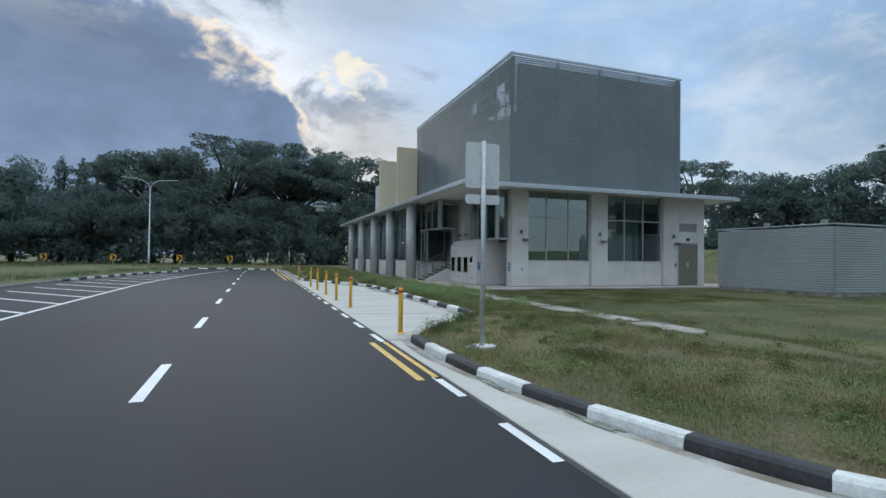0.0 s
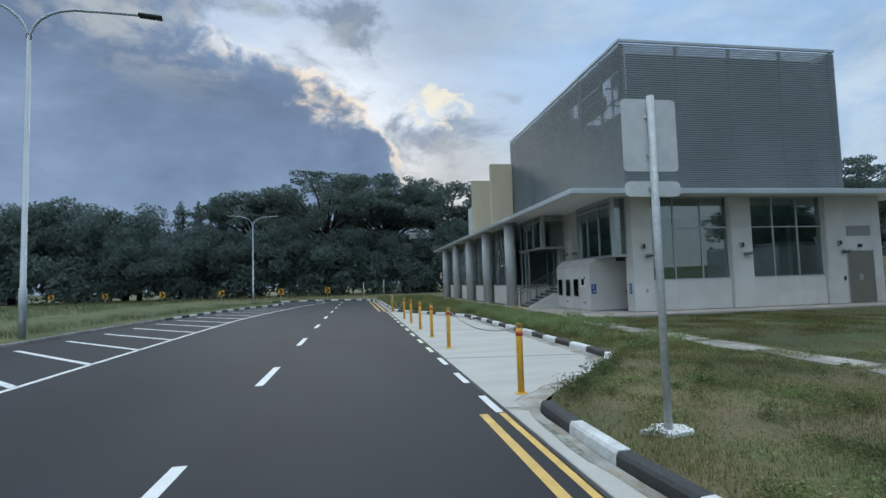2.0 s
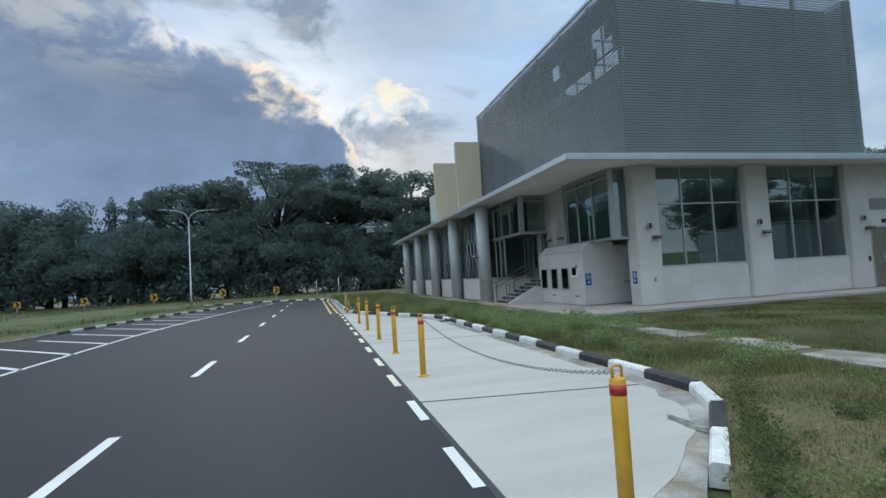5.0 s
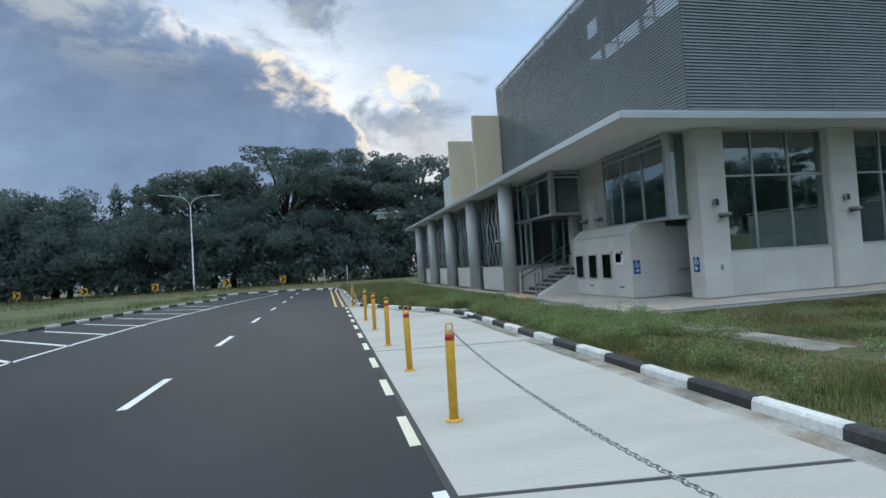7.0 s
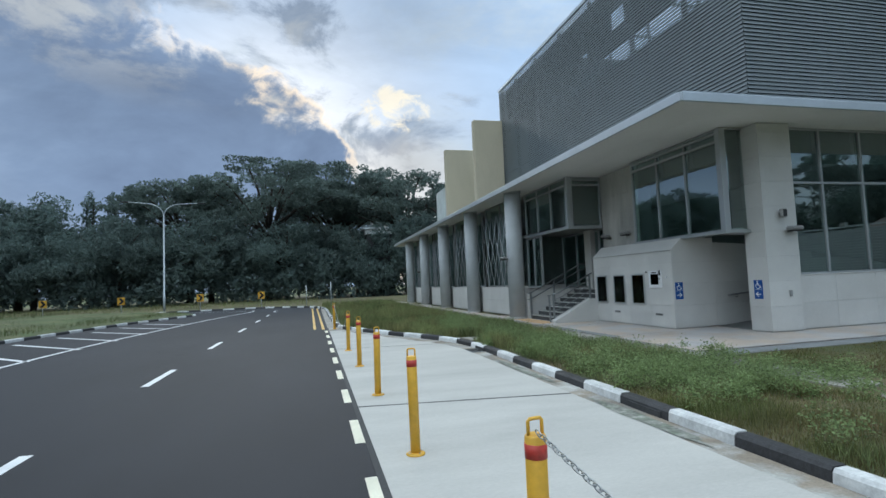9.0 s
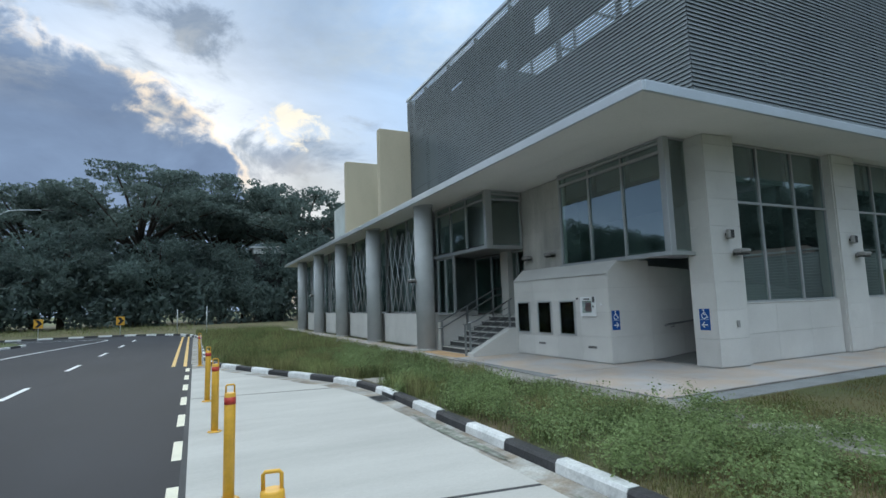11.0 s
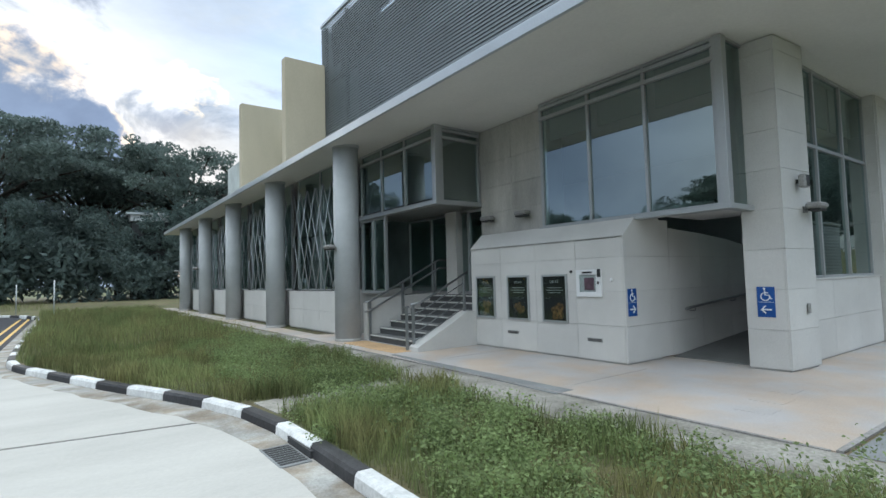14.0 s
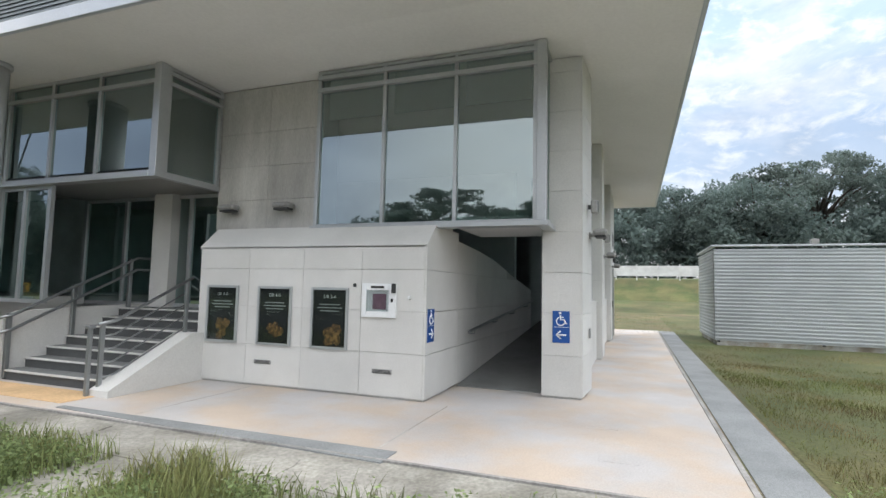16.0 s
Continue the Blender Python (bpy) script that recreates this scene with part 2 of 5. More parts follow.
DRAIN = material("grey_drain_cover", (0.22, 0.23, 0.235), 0.8, grain=0.2, grain_scale=80, stain=0.25, stain_scale=1.2, bump=0.2)
STONE = material("pale_stone_cladding", (0.60, 0.595, 0.575), 0.7, grain=0.08, grain_scale=70, stain=0.10, stain_scale=0.8, bump=0.06, bump_scale=80, vary=0.035)
STONE_DARK = material("shadow_gap_backing", (0.48, 0.475, 0.46), 0.85)
ROUND = material("grey_painted_column", (0.44, 0.465, 0.48), 0.6, grain=0.05, stain=0.12, stain_scale=1.2, bump=0.05)
SOFFIT = material("white_soffit_paint", (0.74, 0.73, 0.715), 0.75, grain=0.03, grain_scale=20, stain=0.07, stain_scale=0.4, bump=0.03)
FASCIA = material("silver_fascia", (0.52, 0.56, 0.60), 0.4, metal=0.5, grain=0.05, stain=0.1, stain_scale=0.8, bump=0.02)
LOUVRE = material("grey_louvre_metal", (0.195, 0.222, 0.235), 0.5, metal=0.2, grain=0.06, stain=0.12, stain_scale=0.5, bump=0.0)
# near-black, in place of shade behind the louvres; also on a distant wall
INNER = material("dark_filler", (0.05, 0.054, 0.056), 0.9, stain=0.2)
STEEL_D = material("dark_steel", (0.05, 0.053, 0.055), 0.55, metal=0.4)
CREAM = material("cream_render", (0.51, 0.455, 0.335), 0.85, grain=0.05, stain=0.13, stain_scale=0.5, bump=0.08, stretch=(1, 1, 0.35))
FRAME = material("aluminium_frame", (0.44, 0.46, 0.47), 0.4, metal=0.55, grain=0.04, stain=0.06)
GLASS = glass("green_grey_glass", (0.42, 0.62, 0.58), 3.1)
GLASS_C = glass("clear_cover_glass", (0.85, 0.87, 0.87), 1.3)
ROOM = material("dim_interior_paint", (0.50, 0.54, 0.53), 0.85)
BLIND = material("pale_roller_blind", (0.40, 0.44, 0.42), 0.8)
STAIR = material("stair_granite", (0.19, 0.195, 0.195), 0.75, grain=0.15, grain_scale=90, stain=0.2, stain_scale=1.5, vary=0.06)
# the stair granite in a much darker tone, used on the risers
STAIR_D = material("stair_granite_darker", (0.07, 0.073, 0.074), 0.8, grain=0.15, grain_scale=90, stain=0.2)
RAIL = material("brushed_rail_steel", (0.30, 0.315, 0.32), 0.38, metal=0.8, grain=0.05, stain=0.08, bump=0.02)
GALV = material("galvanised_steel", (0.50, 0.53, 0.545), 0.5, metal=0.3, grain=0.12, grain_scale=20, stain=0.15, stain_scale=3, bump=0.05)
YELLOW = material("bollard_yellow_paint", (0.74, 0.42, 0.045), 0.45, grain=0.06, grain_scale=25, stain=0.16, stain_scale=5, bump=0.05, vary=0.05)
RED = material("red_reflective_band", (0.50, 0.05, 0.035), 0.45, stain=0.15, stain_scale=8)
CHAIN = material("chain_steel", (0.45, 0.46, 0.46), 0.35, metal=0.85, stain=0.15, stain_scale=20)
MAUVE = material("mauve_plastic", (0.30, 0.16, 0.22), 0.5, stain=0.3, stain_scale=12)
BLUE = material("blue_sign_enamel", (0.008, 0.075, 0.30), 0.4, grain=0.03, stain=0.05, bump=0)
WHITE = material("white_sign_paint", (0.78, 0.79, 0.80), 0.5, grain=0.03, stain=0.05, bump=0)
BLACK = material("black_print", (0.012, 0.013, 0.013), 0.4, grain=0.05, stain=0.1, bump=0)
PHOTO = material("printed_meal_photo", (0.36, 0.20, 0.07), 0.5, grain=0.4, grain_scale=30, stain=0.5, stain_scale=9, second=(0.10, 0.05, 0.02), bump=0)
AMBER = material("chevron_yellow", (0.65, 0.36, 0.03), 0.5, stain=0.12)
LAMPGREY = material("lamp_pole_paint", (0.42, 0.46, 0.49), 0.45, metal=0.4, stain=0.1)
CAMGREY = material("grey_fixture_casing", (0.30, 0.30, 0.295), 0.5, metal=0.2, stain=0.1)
DOORM = material("taupe_steel_door", (0.20, 0.19, 0.165), 0.5, metal=0.1, grain=0.05, stain=0.1)
SHED = material("corrugated_silver_sheet", (0.46, 0.49, 0.51), 0.42, metal=0.4, grain=0.05, stain=0.12, stain_scale=0.6, bump=0)
BARK = material("tree_bark", (0.07, 0.06, 0.05), 0.95, grain=0.3, grain_scale=8, stain=0.3, bump=0.4, bump_scale=12)
LEAF_D = material("dark_foliage", (0.135, 0.185, 0.172), 0.6, grain=0, stain=0.3, stain_scale=0.12, bump=0, island=0.22, spec=0.5)
LEAF_M = material("mid_foliage", (0.138, 0.182, 0.165), 0.6, grain=0, stain=0.3, stain_scale=0.12, bump=0, island=0.22, spec=0.5)
GRASS_G = material("green_grass_blades", (0.215, 0.27, 0.115), 0.75, grain=0, stain=0.45, stain_scale=0.5, bump=0, island=0.45, second=(0.24, 0.24, 0.11), spec=0.2)
GRASS_B = material("bank_grass_blades", (0.095, 0.135, 0.055), 0.75, grain=0, stain=0.35, stain_scale=0.5, bump=0, island=0.4, second=(0.13, 0.14, 0.06), spec=0.2)
GRASS_D = material("dry_grass_blades", (0.20, 0.155, 0.078), 0.8, grain=0, stain=0.45, stain_scale=0.6, bump=0, island=0.4, second=(0.125, 0.15, 0.045), spec=0.2)
WEED = material("weed_leaves", (0.24, 0.31, 0.14), 0.7, grain=0, stain=0.3, stain_scale=0.8, bump=0, island=0.4, spec=0.2)
PETAL = material("pale_weed_flowers", (0.40, 0.42, 0.26), 0.7, bump=0)
FENCE = material("white_fence_paint", (0.62, 0.63, 0.63), 0.6)
TILE = material("weathered_roof_tiles", (0.12, 0.09, 0.08), 0.8, grain=0.2, grain_scale=6)


def translucent(m, share=0.52):
    """Lets part of the light through thin leaves."""
    n, l = m.node_tree.nodes, m.node_tree.links
    b, t, x = n["Principled BSDF"], n.new("ShaderNodeBsdfTranslucent"), n.new("ShaderNodeMixShader")
    l.new(b.inputs["Base Color"].links[0].from_socket, t.inputs[0])
    x.inputs[0].default_value = share
    l.new(b.outputs[0], x.inputs[1]), l.new(t.outputs[0], x.inputs[2]), l.new(x.outputs[0], n["Material Output"].inputs[0])


for leafy in (LEAF_D, LEAF_M, GRASS_G, GRASS_B, GRASS_D, WEED):
    translucent(leafy)


# ---- mesh helpers ----
def part(name, bm, mat, parent=None, label="", tidy=True):
    me = bpy.data.meshes.new(name)
    if tidy:
        bmesh.ops.recalc_face_normals(bm, faces=bm.faces)
    bm.to_mesh(me)
    bm.free()
    me.materials.append(mat)
    ob = new(name, me)
    if parent:
        ob.parent = parent
    if label:
        ob["label"] = label
    return ob


def thing(name, label, category, group="", kind="", at=(0, 0, 0)):
    ob = new(name)
    ob.location = at
    ob.empty_display_size = 0.1
    return tagged(ob, label, category, group, kind)


def structure(name, bm, mat, label, category):
    return tagged(part(name, bm, mat), label, category, kind="structure")


def add_box(bm, x0, x1, y0, y1, z0, z1, bevel=0.0):
    v = [bm.verts.new(p) for p in ((x0, y0, z0), (x1, y0, z0), (x1, y1, z0), (x0, y1, z0), (x0, y0, z1), (x1, y0, z1), (x1, y1, z1), (x0, y1, z1))]
    fs = [bm.faces.new([v[i] for i in q]) for q in ((0, 3, 2, 1), (4, 5, 6, 7), (0, 1, 5, 4), (1, 2, 6, 5), (2, 3, 7, 6), (3, 0, 4, 7))]
    if bevel:
        bmesh.ops.bevel(bm, geom=list({e for f in fs for e in f.edges}), offset=bevel, segments=1, affect="EDGES")
    return bm


def box(x0, x1, y0, y1, z0, z1, bevel=0.0):
    return add_box(bmesh.new(), x0, x1, y0, y1, z0, z1, bevel)


def prism(points, z0, z1, bm=None):
    """A flat polygon (x, y), raised from z0 to z1."""
    bm = bm or bmesh.new()
    low, high = [bm.verts.new((x, y, z0)) for x, y in points], [bm.verts.new((x, y, z1)) for x, y in points]
    bm.faces.new(low[::-1]), bm.faces.new(high)
    for i in range(len(points)):
        j = (i + 1) % len(points)
        bm.faces.new((low[i], low[j], high[j], high[i]))
    return bm


def sheet(points, z, bm=None):
    bm = bm or bmesh.new()
    bm.faces.new([bm.verts.new((x, y, z)) for x, y in points])
    return bm


def side_prism(points, y0, y1, bm=None):
    """A polygon in x and z, drawn out along y."""
    bm = bm or bmesh.new()
    a, b = [bm.verts.new((x, y0, z)) for x, z in points], [bm.verts.new((x, y1, z)) for x, z in points]
    bm.faces.new(a), bm.faces.new(b[::-1])
    for i in range(len(points)):
        j = (i + 1) % len(points)
        bm.faces.new((a[i], b[i], b[j], a[j]))
    return bm


def tube(points, radius, sides=8, bm=None, closed=False):
    """A round bar along points; radius may be one number or one for each point."""
    bm = bm or bmesh.new()
    pts = [Vector(p) for p in points]
    radii = radius if isinstance(radius, (list, tuple)) else [radius] * len(pts)
    rings, side = [], None
    for i, p in enumerate(pts):
        ahead = (pts[(i + 1) % len(pts)] if closed or i + 1 < len(pts) else p) - (pts[i - 1] if closed or i else p)
        ahead.normalize()
        side = ahead.orthogonal() if side is None else side - ahead * side.dot(ahead)
        side.normalize()
        up = ahead.cross(side)
        rings.append([bm.verts.new(p + radii[i] * (math.cos(a) * side + math.sin(a) * up)) for a in (2 * math.pi * k / sides for k in range(sides))])
    pairs = list(zip(rings, rings[1:])) + ([(rings[-1], rings[0])] if closed else [])
    for a, b in pairs:
        for k in range(sides):
            f = bm.faces.new((a[k], a[(k + 1) % sides], b[(k + 1) % sides], b[k]))
            f.smooth = True
    if not closed:
        bm.faces.new(rings[0][::-1]), bm.faces.new(rings[-1])
    return bm


def lathe(profile, sides=20, bm=None, at=(0, 0, 0)):
    """Rings of (radius, z) about the upright axis."""
    bm = bm or bmesh.new()
    rings = [[bm.verts.new((at[0] + r * math.cos(2 * math.pi * k / sides), at[1] + r * math.sin(2 * math.pi * k / sides), at[2] + z)) for k in range(sides)] for r, z in profile]
    for a, b in zip(rings, rings[1:]):
        for k in range(sides):
            f = bm.faces.new((a[k], a[(k + 1) % sides], b[(k + 1) % sides], b[k]))
            f.smooth = abs(profile[rings.index(a)][0] - profile[rings.index(b)][0]) < 0.02
    bm.faces.new(rings[0][::-1]), bm.faces.new(rings[-1])
    return bm


def text(body, size, m, mat, name="lettering", parent=None, depth=0.001):
    c = bpy.data.curves.new(name, "FONT")
    c.body, c.size, c.extrude, c.align_x, c.align_y = body, size, depth, "CENTER", "CENTER"
    tmp = bpy.data.objects.new(name, c)
    scene.collection.objects.link(tmp)
    bpy.context.view_layer.update()
    me = bpy.data.meshes.new_from_object(tmp)
    bpy.data.objects.remove(tmp)
    me.transform(m)
    me.materials.append(mat)
    ob = new(name, me)
    if parent:
        ob.parent = parent
    return ob


def smooth_line(points, steps=6):
    """A rounded line through points (x, y)."""
    out, p = [], [points[0], *points, points[-1]]
    for i in range(1, len(p) - 2):
        for k in range(steps):
            t = k / steps
            out.append(tuple(0.5 * (2 * p[i][c] + (p[i + 1][c] - p[i - 1][c]) * t + (2 * p[i - 1][c] - 5 * p[i][c] + 4 * p[i + 1][c] - p[i + 2][c]) * t * t + (3 * p[i][c] - p[i - 1][c] - 3 * p[i + 1][c] + p[i + 2][c]) * t ** 3) for c in (0, 1)))
    return [*out, tuple(points[-1])]


# ---- ground, road and kerbs ----
KERB_LINE = smooth_line([(16.5, -7.2), (9.1, -3.0), (5.65, -0.1), (3.64, 2.2), (3.0, 3.65), (2.65, 5.2), (2.52, 6.1), (2.43, 7.1), (2.42, 8.3), (2.47, 9.2), (2.95, 10.0), (3.95, 11.15), (4.65, 11.95), (5.06, 12.6), (5.13, 13.4), (5.15, 15.5), (5.18, 19.0), (5.2, 22.3), (5.22, 24.6), (5.16, 25.9), (4.92, 26.9), (4.5, 28.0), (3.9, 29.4), (3.25, 31.1), (2.6, 32.9), (2.38, 35.0), (2.3, 42.5), (2.2, 52.5), (1.0, 57.6), (-3.1, 61.2), (-8.4, 61.4), (-14.7, 61.8), (-21.0, 64.0), (-29.0, 69.0), (-62.0, 92.0)])
LEFT_LINE = smooth_line([(-10.2, -40.0), (-10.2, 8.0), (-10.2, 17.0), (-10.2, 24.0), (-10.1, 29.0), (-9.8, 33.5), (-9.3, 37.5), (-8.8, 41.5), (-8.1, 45.5), (-7.0, 49.3), (-6.4, 51.5), (-6.7, 53.2), (-9.3, 54.6), (-14.7, 56.2), (-21.0, 58.6), (-29.0, 63.5), (-62.0, 84.0)])
VERGE_Z = 0.10

structure("ground", sheet([(-2500, -2500), (2500, -2500), (2500, 2500), (-2500, 2500)], -0.08), GROUND, "flat grassy land reaching to the horizon", "ground")
structure("road", sheet([(2.06, -60), (2.06, 20), (2.06, 53), (1.0, 57.8), (-3, 61.5), (-14.7, 62.1), (-29, 69.3), (-62, 92.4), (-62, 80), (-42, 62), (-13, -60)], 0.0), ASPHALT, "smooth dark asphalt road with a left bend", "road")
structure("gutter", sheet([(2.06, -30), (20, -12), *[p for p in KERB_LINE if p[1] < 53], (2.06, 53)], 0.002), GUTTER, "stained concrete gutter along the kerb", "gutter")


def inset(line, lo, hi, d):
    """The line's points between two values of y, moved d to its left-hand side when walked onwards."""
    pts, out = [p for p in line if lo <= p[1] <= hi], []
    for i, p in enumerate(pts):
        a, b = Vector(pts[max(i - 1, 0)]), Vector(pts[min(i + 1, len(pts) - 1)])
        t = (b - a).normalized()
        out.append((p[0] - t.y * d, p[1] + t.x * d))
    return out


# pale concrete lay-by in slabs, with dark joints between them
pad_edge = inset(KERB_LINE, 13.3, 32.4, 0.29)
CUTS = [9.4, 13.79, 20.22, 26.78, 32.5]
SLANT = -0.15                                # the joints run askew to the road


def edge_x(y):
    if y < 13.3:
        return min((p for p in KERB_LINE if 8.5 < p[1] < 14), key=lambda p: abs(p[1] - y))[0] - 0.45
    near = min(pad_edge, key=lambda p: abs(p[1] - y))
    return near[0]


pad = thing("layby_pavement", "pale broom-finished concrete lay-by beside the road", "pavement", kind="structure")
for a, b in zip(CUTS, CUTS[1:]):
    ys = [a + 0.03 + (b - a - 0.06) * i / 14 for i in range(15)]
    rim = [(max(2.3, edge_x(y) + 0.01 * math.sin(y * 7)), y) for y in ys]
    part("slab", prism([(2.09, ys[0]), *[(x, y + SLANT * (x - 2.09)) for x, y in rim], (2.09, ys[-1])], -0.05, 0.008), PAD, pad)
for c in CUTS[1:-1]:
    x, w = edge_x(c), 0.028 if c < 25 else 0.012
    part("joint", prism([(2.07, c - w), (x, c - w + SLANT * (x - 2.07)), (x, c + w + SLANT * (x - 2.07)), (2.07, c + w)], -0.04, 0.005), JOINT, pad, "dark bitumen joint")
part("joint", prism([(2.03, 2), (2.09, 2), (2.09, 34), (2.03, 34)], -0.04, 0.004), JOINT, pad, "dark bitumen joint")
near_gutter = [(2.10, 2.0), *[(p[0] - 0.14, p[1]) for p in KERB_LINE if 2.0 < p[1] < 9.3], (2.10, 9.35)]
part("slab", sheet(near_gutter, 0.006), PAD, pad)


def kerb(name, line, lo, hi, paint, label, height=0.115, wide=0.15, length=1.0, anchor=None):
    """Kerb stones laid along a line, each a bevelled block."""
    root = thing(name, label, "kerb", kind="structure")
    pts = [Vector((*p, 0)) for p in line]
    pin = min(range(len(pts)), key=lambda i: (pts[i] - Vector((*anchor, 0))).length) if anchor else 0
    before = sum((b - a).length for a, b in zip(pts[:pin], pts[1:pin + 1]))
    if anchor:
        t = (pts[pin + 1] - pts[pin - 1]).normalized()
        before += (Vector((*anchor, 0)) - pts[pin]).dot(t)
    count = int(before / length)
    run = length - (before - count * length)
    marks, first = [pts[0]], (count + 1)
    for a, b in zip(pts, pts[1:]):
        d = (b - a).length
        while run + d >= length:
            a = a + (b - a).normalized() * (length - run)
            d, run = (b - a).length, 0.0
            marks.append(a.copy())
        run += d
    rnd = random.Random(5)
    for k, (a, b) in enumerate(zip(marks, marks[1:])):
        if not lo(a):
            continue
        t = (b - a).normalized()
        out = Vector((t.y, -t.x, 0)) * (1 if hi else -1)
        a2, b2, h = a + t * 0.004, b - t * 0.004, height + rnd.uniform(-0.008, 0.008)
        bm, c = bmesh.new(), 0.03
        prof = [(0, -0.06), (0.012, h - c), (c + 0.005, h), (wide, h), (wide, -0.06)]
        ra = [bm.verts.new(a2 + out * u + Vector((0, 0, z))) for u, z in prof]
        rb = [bm.verts.new(b2 + out * u + Vector((0, 0, z))) for u, z in prof]
        bm.faces.new(ra), bm.faces.new(rb[::-1])
        for j in range(5):
            bm.faces.new((ra[j], rb[j], rb[(j + 1) % 5], ra[(j + 1) % 5]))
        part("kerb_stone", bm, paint(k - first, a), root)
    return root


kerb("kerb_right", KERB_LINE, lambda a: 10.4 < a.y < 94 and a.x < 14, True, lambda k, a: (KERB_B, KERB_W)[k % 2], "black and white painted concrete kerb along the lay-by", length=0.9, anchor=(5.16, 16.40))
for y0, y1 in ((18.32, 18.92), (24.42, 25.02)):
    bm = prism([(5.168 + (y0 - 18.3) * 0.0055, y0), (5.172 + (y0 - 18.3) * 0.0055, y1), (5.21 + (y0 - 18.3) * 0.0055, y1), (5.21 + (y0 - 18.3) * 0.0055, y0)], 0.004, 0.068)
    part("inlet", bm, JOINT, bpy.data.objects["kerb_right"], "dark drain inlet slot")
kerb("kerb_corner", [p for p in KERB_LINE if p[1] < 10.2 and p[0] < 14], lambda a: a.y < 9.1, True, lambda k, a: (KERB_W, KERB_B)[k % 2], "black and white painted concrete kerb round the corner", length=0.96, anchor=(2.63, 5.36))
kerb("kerb_left", LEFT_LINE, lambda a: a.y > 4, False, lambda k, a: KERB_G if a.y < 32.5 else (KERB_W, KERB_B)[k % 2], "concrete kerb, bare then painted black and white")

verge_r = inset(KERB_LINE, -50, 200, -0.14)
structure("verge_right", prism([*verge_r, (-60, 130), (140, 130), (140, -40), (16, -40)], -0.06, VERGE_Z), EARTH, "rough grass verge and lawn round the building", "verge")
structure("lawn", sheet([(8.6, 2), (40, 2), (40, 20.80), (8.7, 20.93), (8.5, 12)], VERGE_Z + 0.006), LAWN, "worn mown lawn with dry patches", "lawn")

bm = bmesh.new()
rows = []
for d, h in ((-0.12, 0.12), (0.6, 0.2), (1.8, 0.33), (3.5, 0.42), (8.0, 0.45), (40.0, 0.45)):
    row = []
    for x, y in LEFT_LINE:
        aim = Vector((-70, min(y, 47) - max(0, y - 51) * 0.1)) - Vector((x, y))
        n = aim.normalized() * (d if d > 0 else 0.14)
        row.append(bm.verts.new((x + n.x, y + n.y, h)))
    rows.append(row)
for a, b in zip(rows, rows[1:]):
    for i in range(len(a) - 1):
        bm.faces.new((a[i], a[i + 1], b[i + 1], b[i]))
structure("verge_left", bm, BANK, "low grassy bank between the road arms", "verge")

# road paint
marks = thing("road_markings", "white and yellow painted lines on the asphalt", "road marking", kind="structure")


def stripe(x0, y0, x1, y1, w, mat, z=0.004):
    a, b = Vector((x0, y0)), Vector((x1, y1))
    s = (b - a).normalized().orthogonal() * w / 2
    return part("line", sheet([tuple(a - s), tuple(a + s), tuple(b + s), tuple(b - s)], z), mat, marks)


for k in range(-1, 9):
    x = -1.27 + max(0, k - 4) * 0.03
    stripe(x, 6.24 + 5.68 * k, x, 8.18 + 5.68 * k, 0.13, ROAD_WHITE)
for k in range(-5, 13):
    y = 9.24 + 1.885 * k
    if k != -1:
        stripe(1.98, y, 1.98, y + 0.93, 0.10, ROAD_WHITE if y < 14 else ROAD_CREAM)
stripe(1.765, 6.3, 1.765, 9.2, 0.10, ROAD_YELLOW), stripe(2.0, 6.3, 2.0, 9.2, 0.09, ROAD_YELLOW)
stripe(1.58, 33.6, 1.46, 54.5, 0.10, ROAD_YELLOW), stripe(1.90, 33.4, 1.80, 54.5, 0.10, ROAD_YELLOW)
edge = smooth_line([(-5.4, -20), (-5.42, 8), (-5.5, 16), (-5.6, 25), (-5.6, 30), (-5.4, 34.5), (-4.95, 39), (-4.5, 43.8), (-3.6, 50), (-2.9, 54.3), (-3.2, 56.2), (-5.0, 57.2), (-8.6, 57.9), (-15, 59.4)])
for a, b in zip(edge, edge[1:]):
    stripe(*a, *b, 0.13, ROAD_WHITE)
for k in range(-3, 12):
    y = 13.16 + 2.6 * k
    x1 = -9.25 + max(0, y + 3.4 - 31) * 0.13
    x0 = -5.5 + max(0, y - 29) * 0.07
    if x0 - x1 > 0.8:
        stripe(x0, y, x1, y + (x0 - x1) * 1.05, 0.15, ROAD_WHITE)

# stains and a drain grating in the gutter
rnd = random.Random(19)
for cx, cy, rx, ry in ((2.82, 4.6, 0.13, 0.75), (2.50, 5.9, 0.06, 0.5), (2.28, 8.0, 0.05, 0.9), (4.98, 18.3, 0.12, 1.2), (5.02, 21.8, 0.11, 1.4), (4.25, 11.75, 0.10, 0.4)):
    ring = [(cx + rx * rnd.uniform(0.6, 1.1) * math.cos(a), cy + ry * rnd.uniform(0.6, 1.1) * math.sin(a)) for a in (2 * math.pi * i / 18 for i in range(18))]
    part("stain", sheet(ring, 0.0115), DIRT, pad, "green and brown algae stain")
grate = thing("drain_grating", "small grey iron drain grating by the kerb", "drain grating")
part("frame", box(4.91, 5.19, 24.35, 24.95, -0.03, 0.012), DRAIN, grate)
for k in range(9):
    part("bar", box(4.93, 5.17, 24.40 + k * 0.06, 24.43 + k * 0.06, 0.0121, 0.018), STEEL_D, grate)

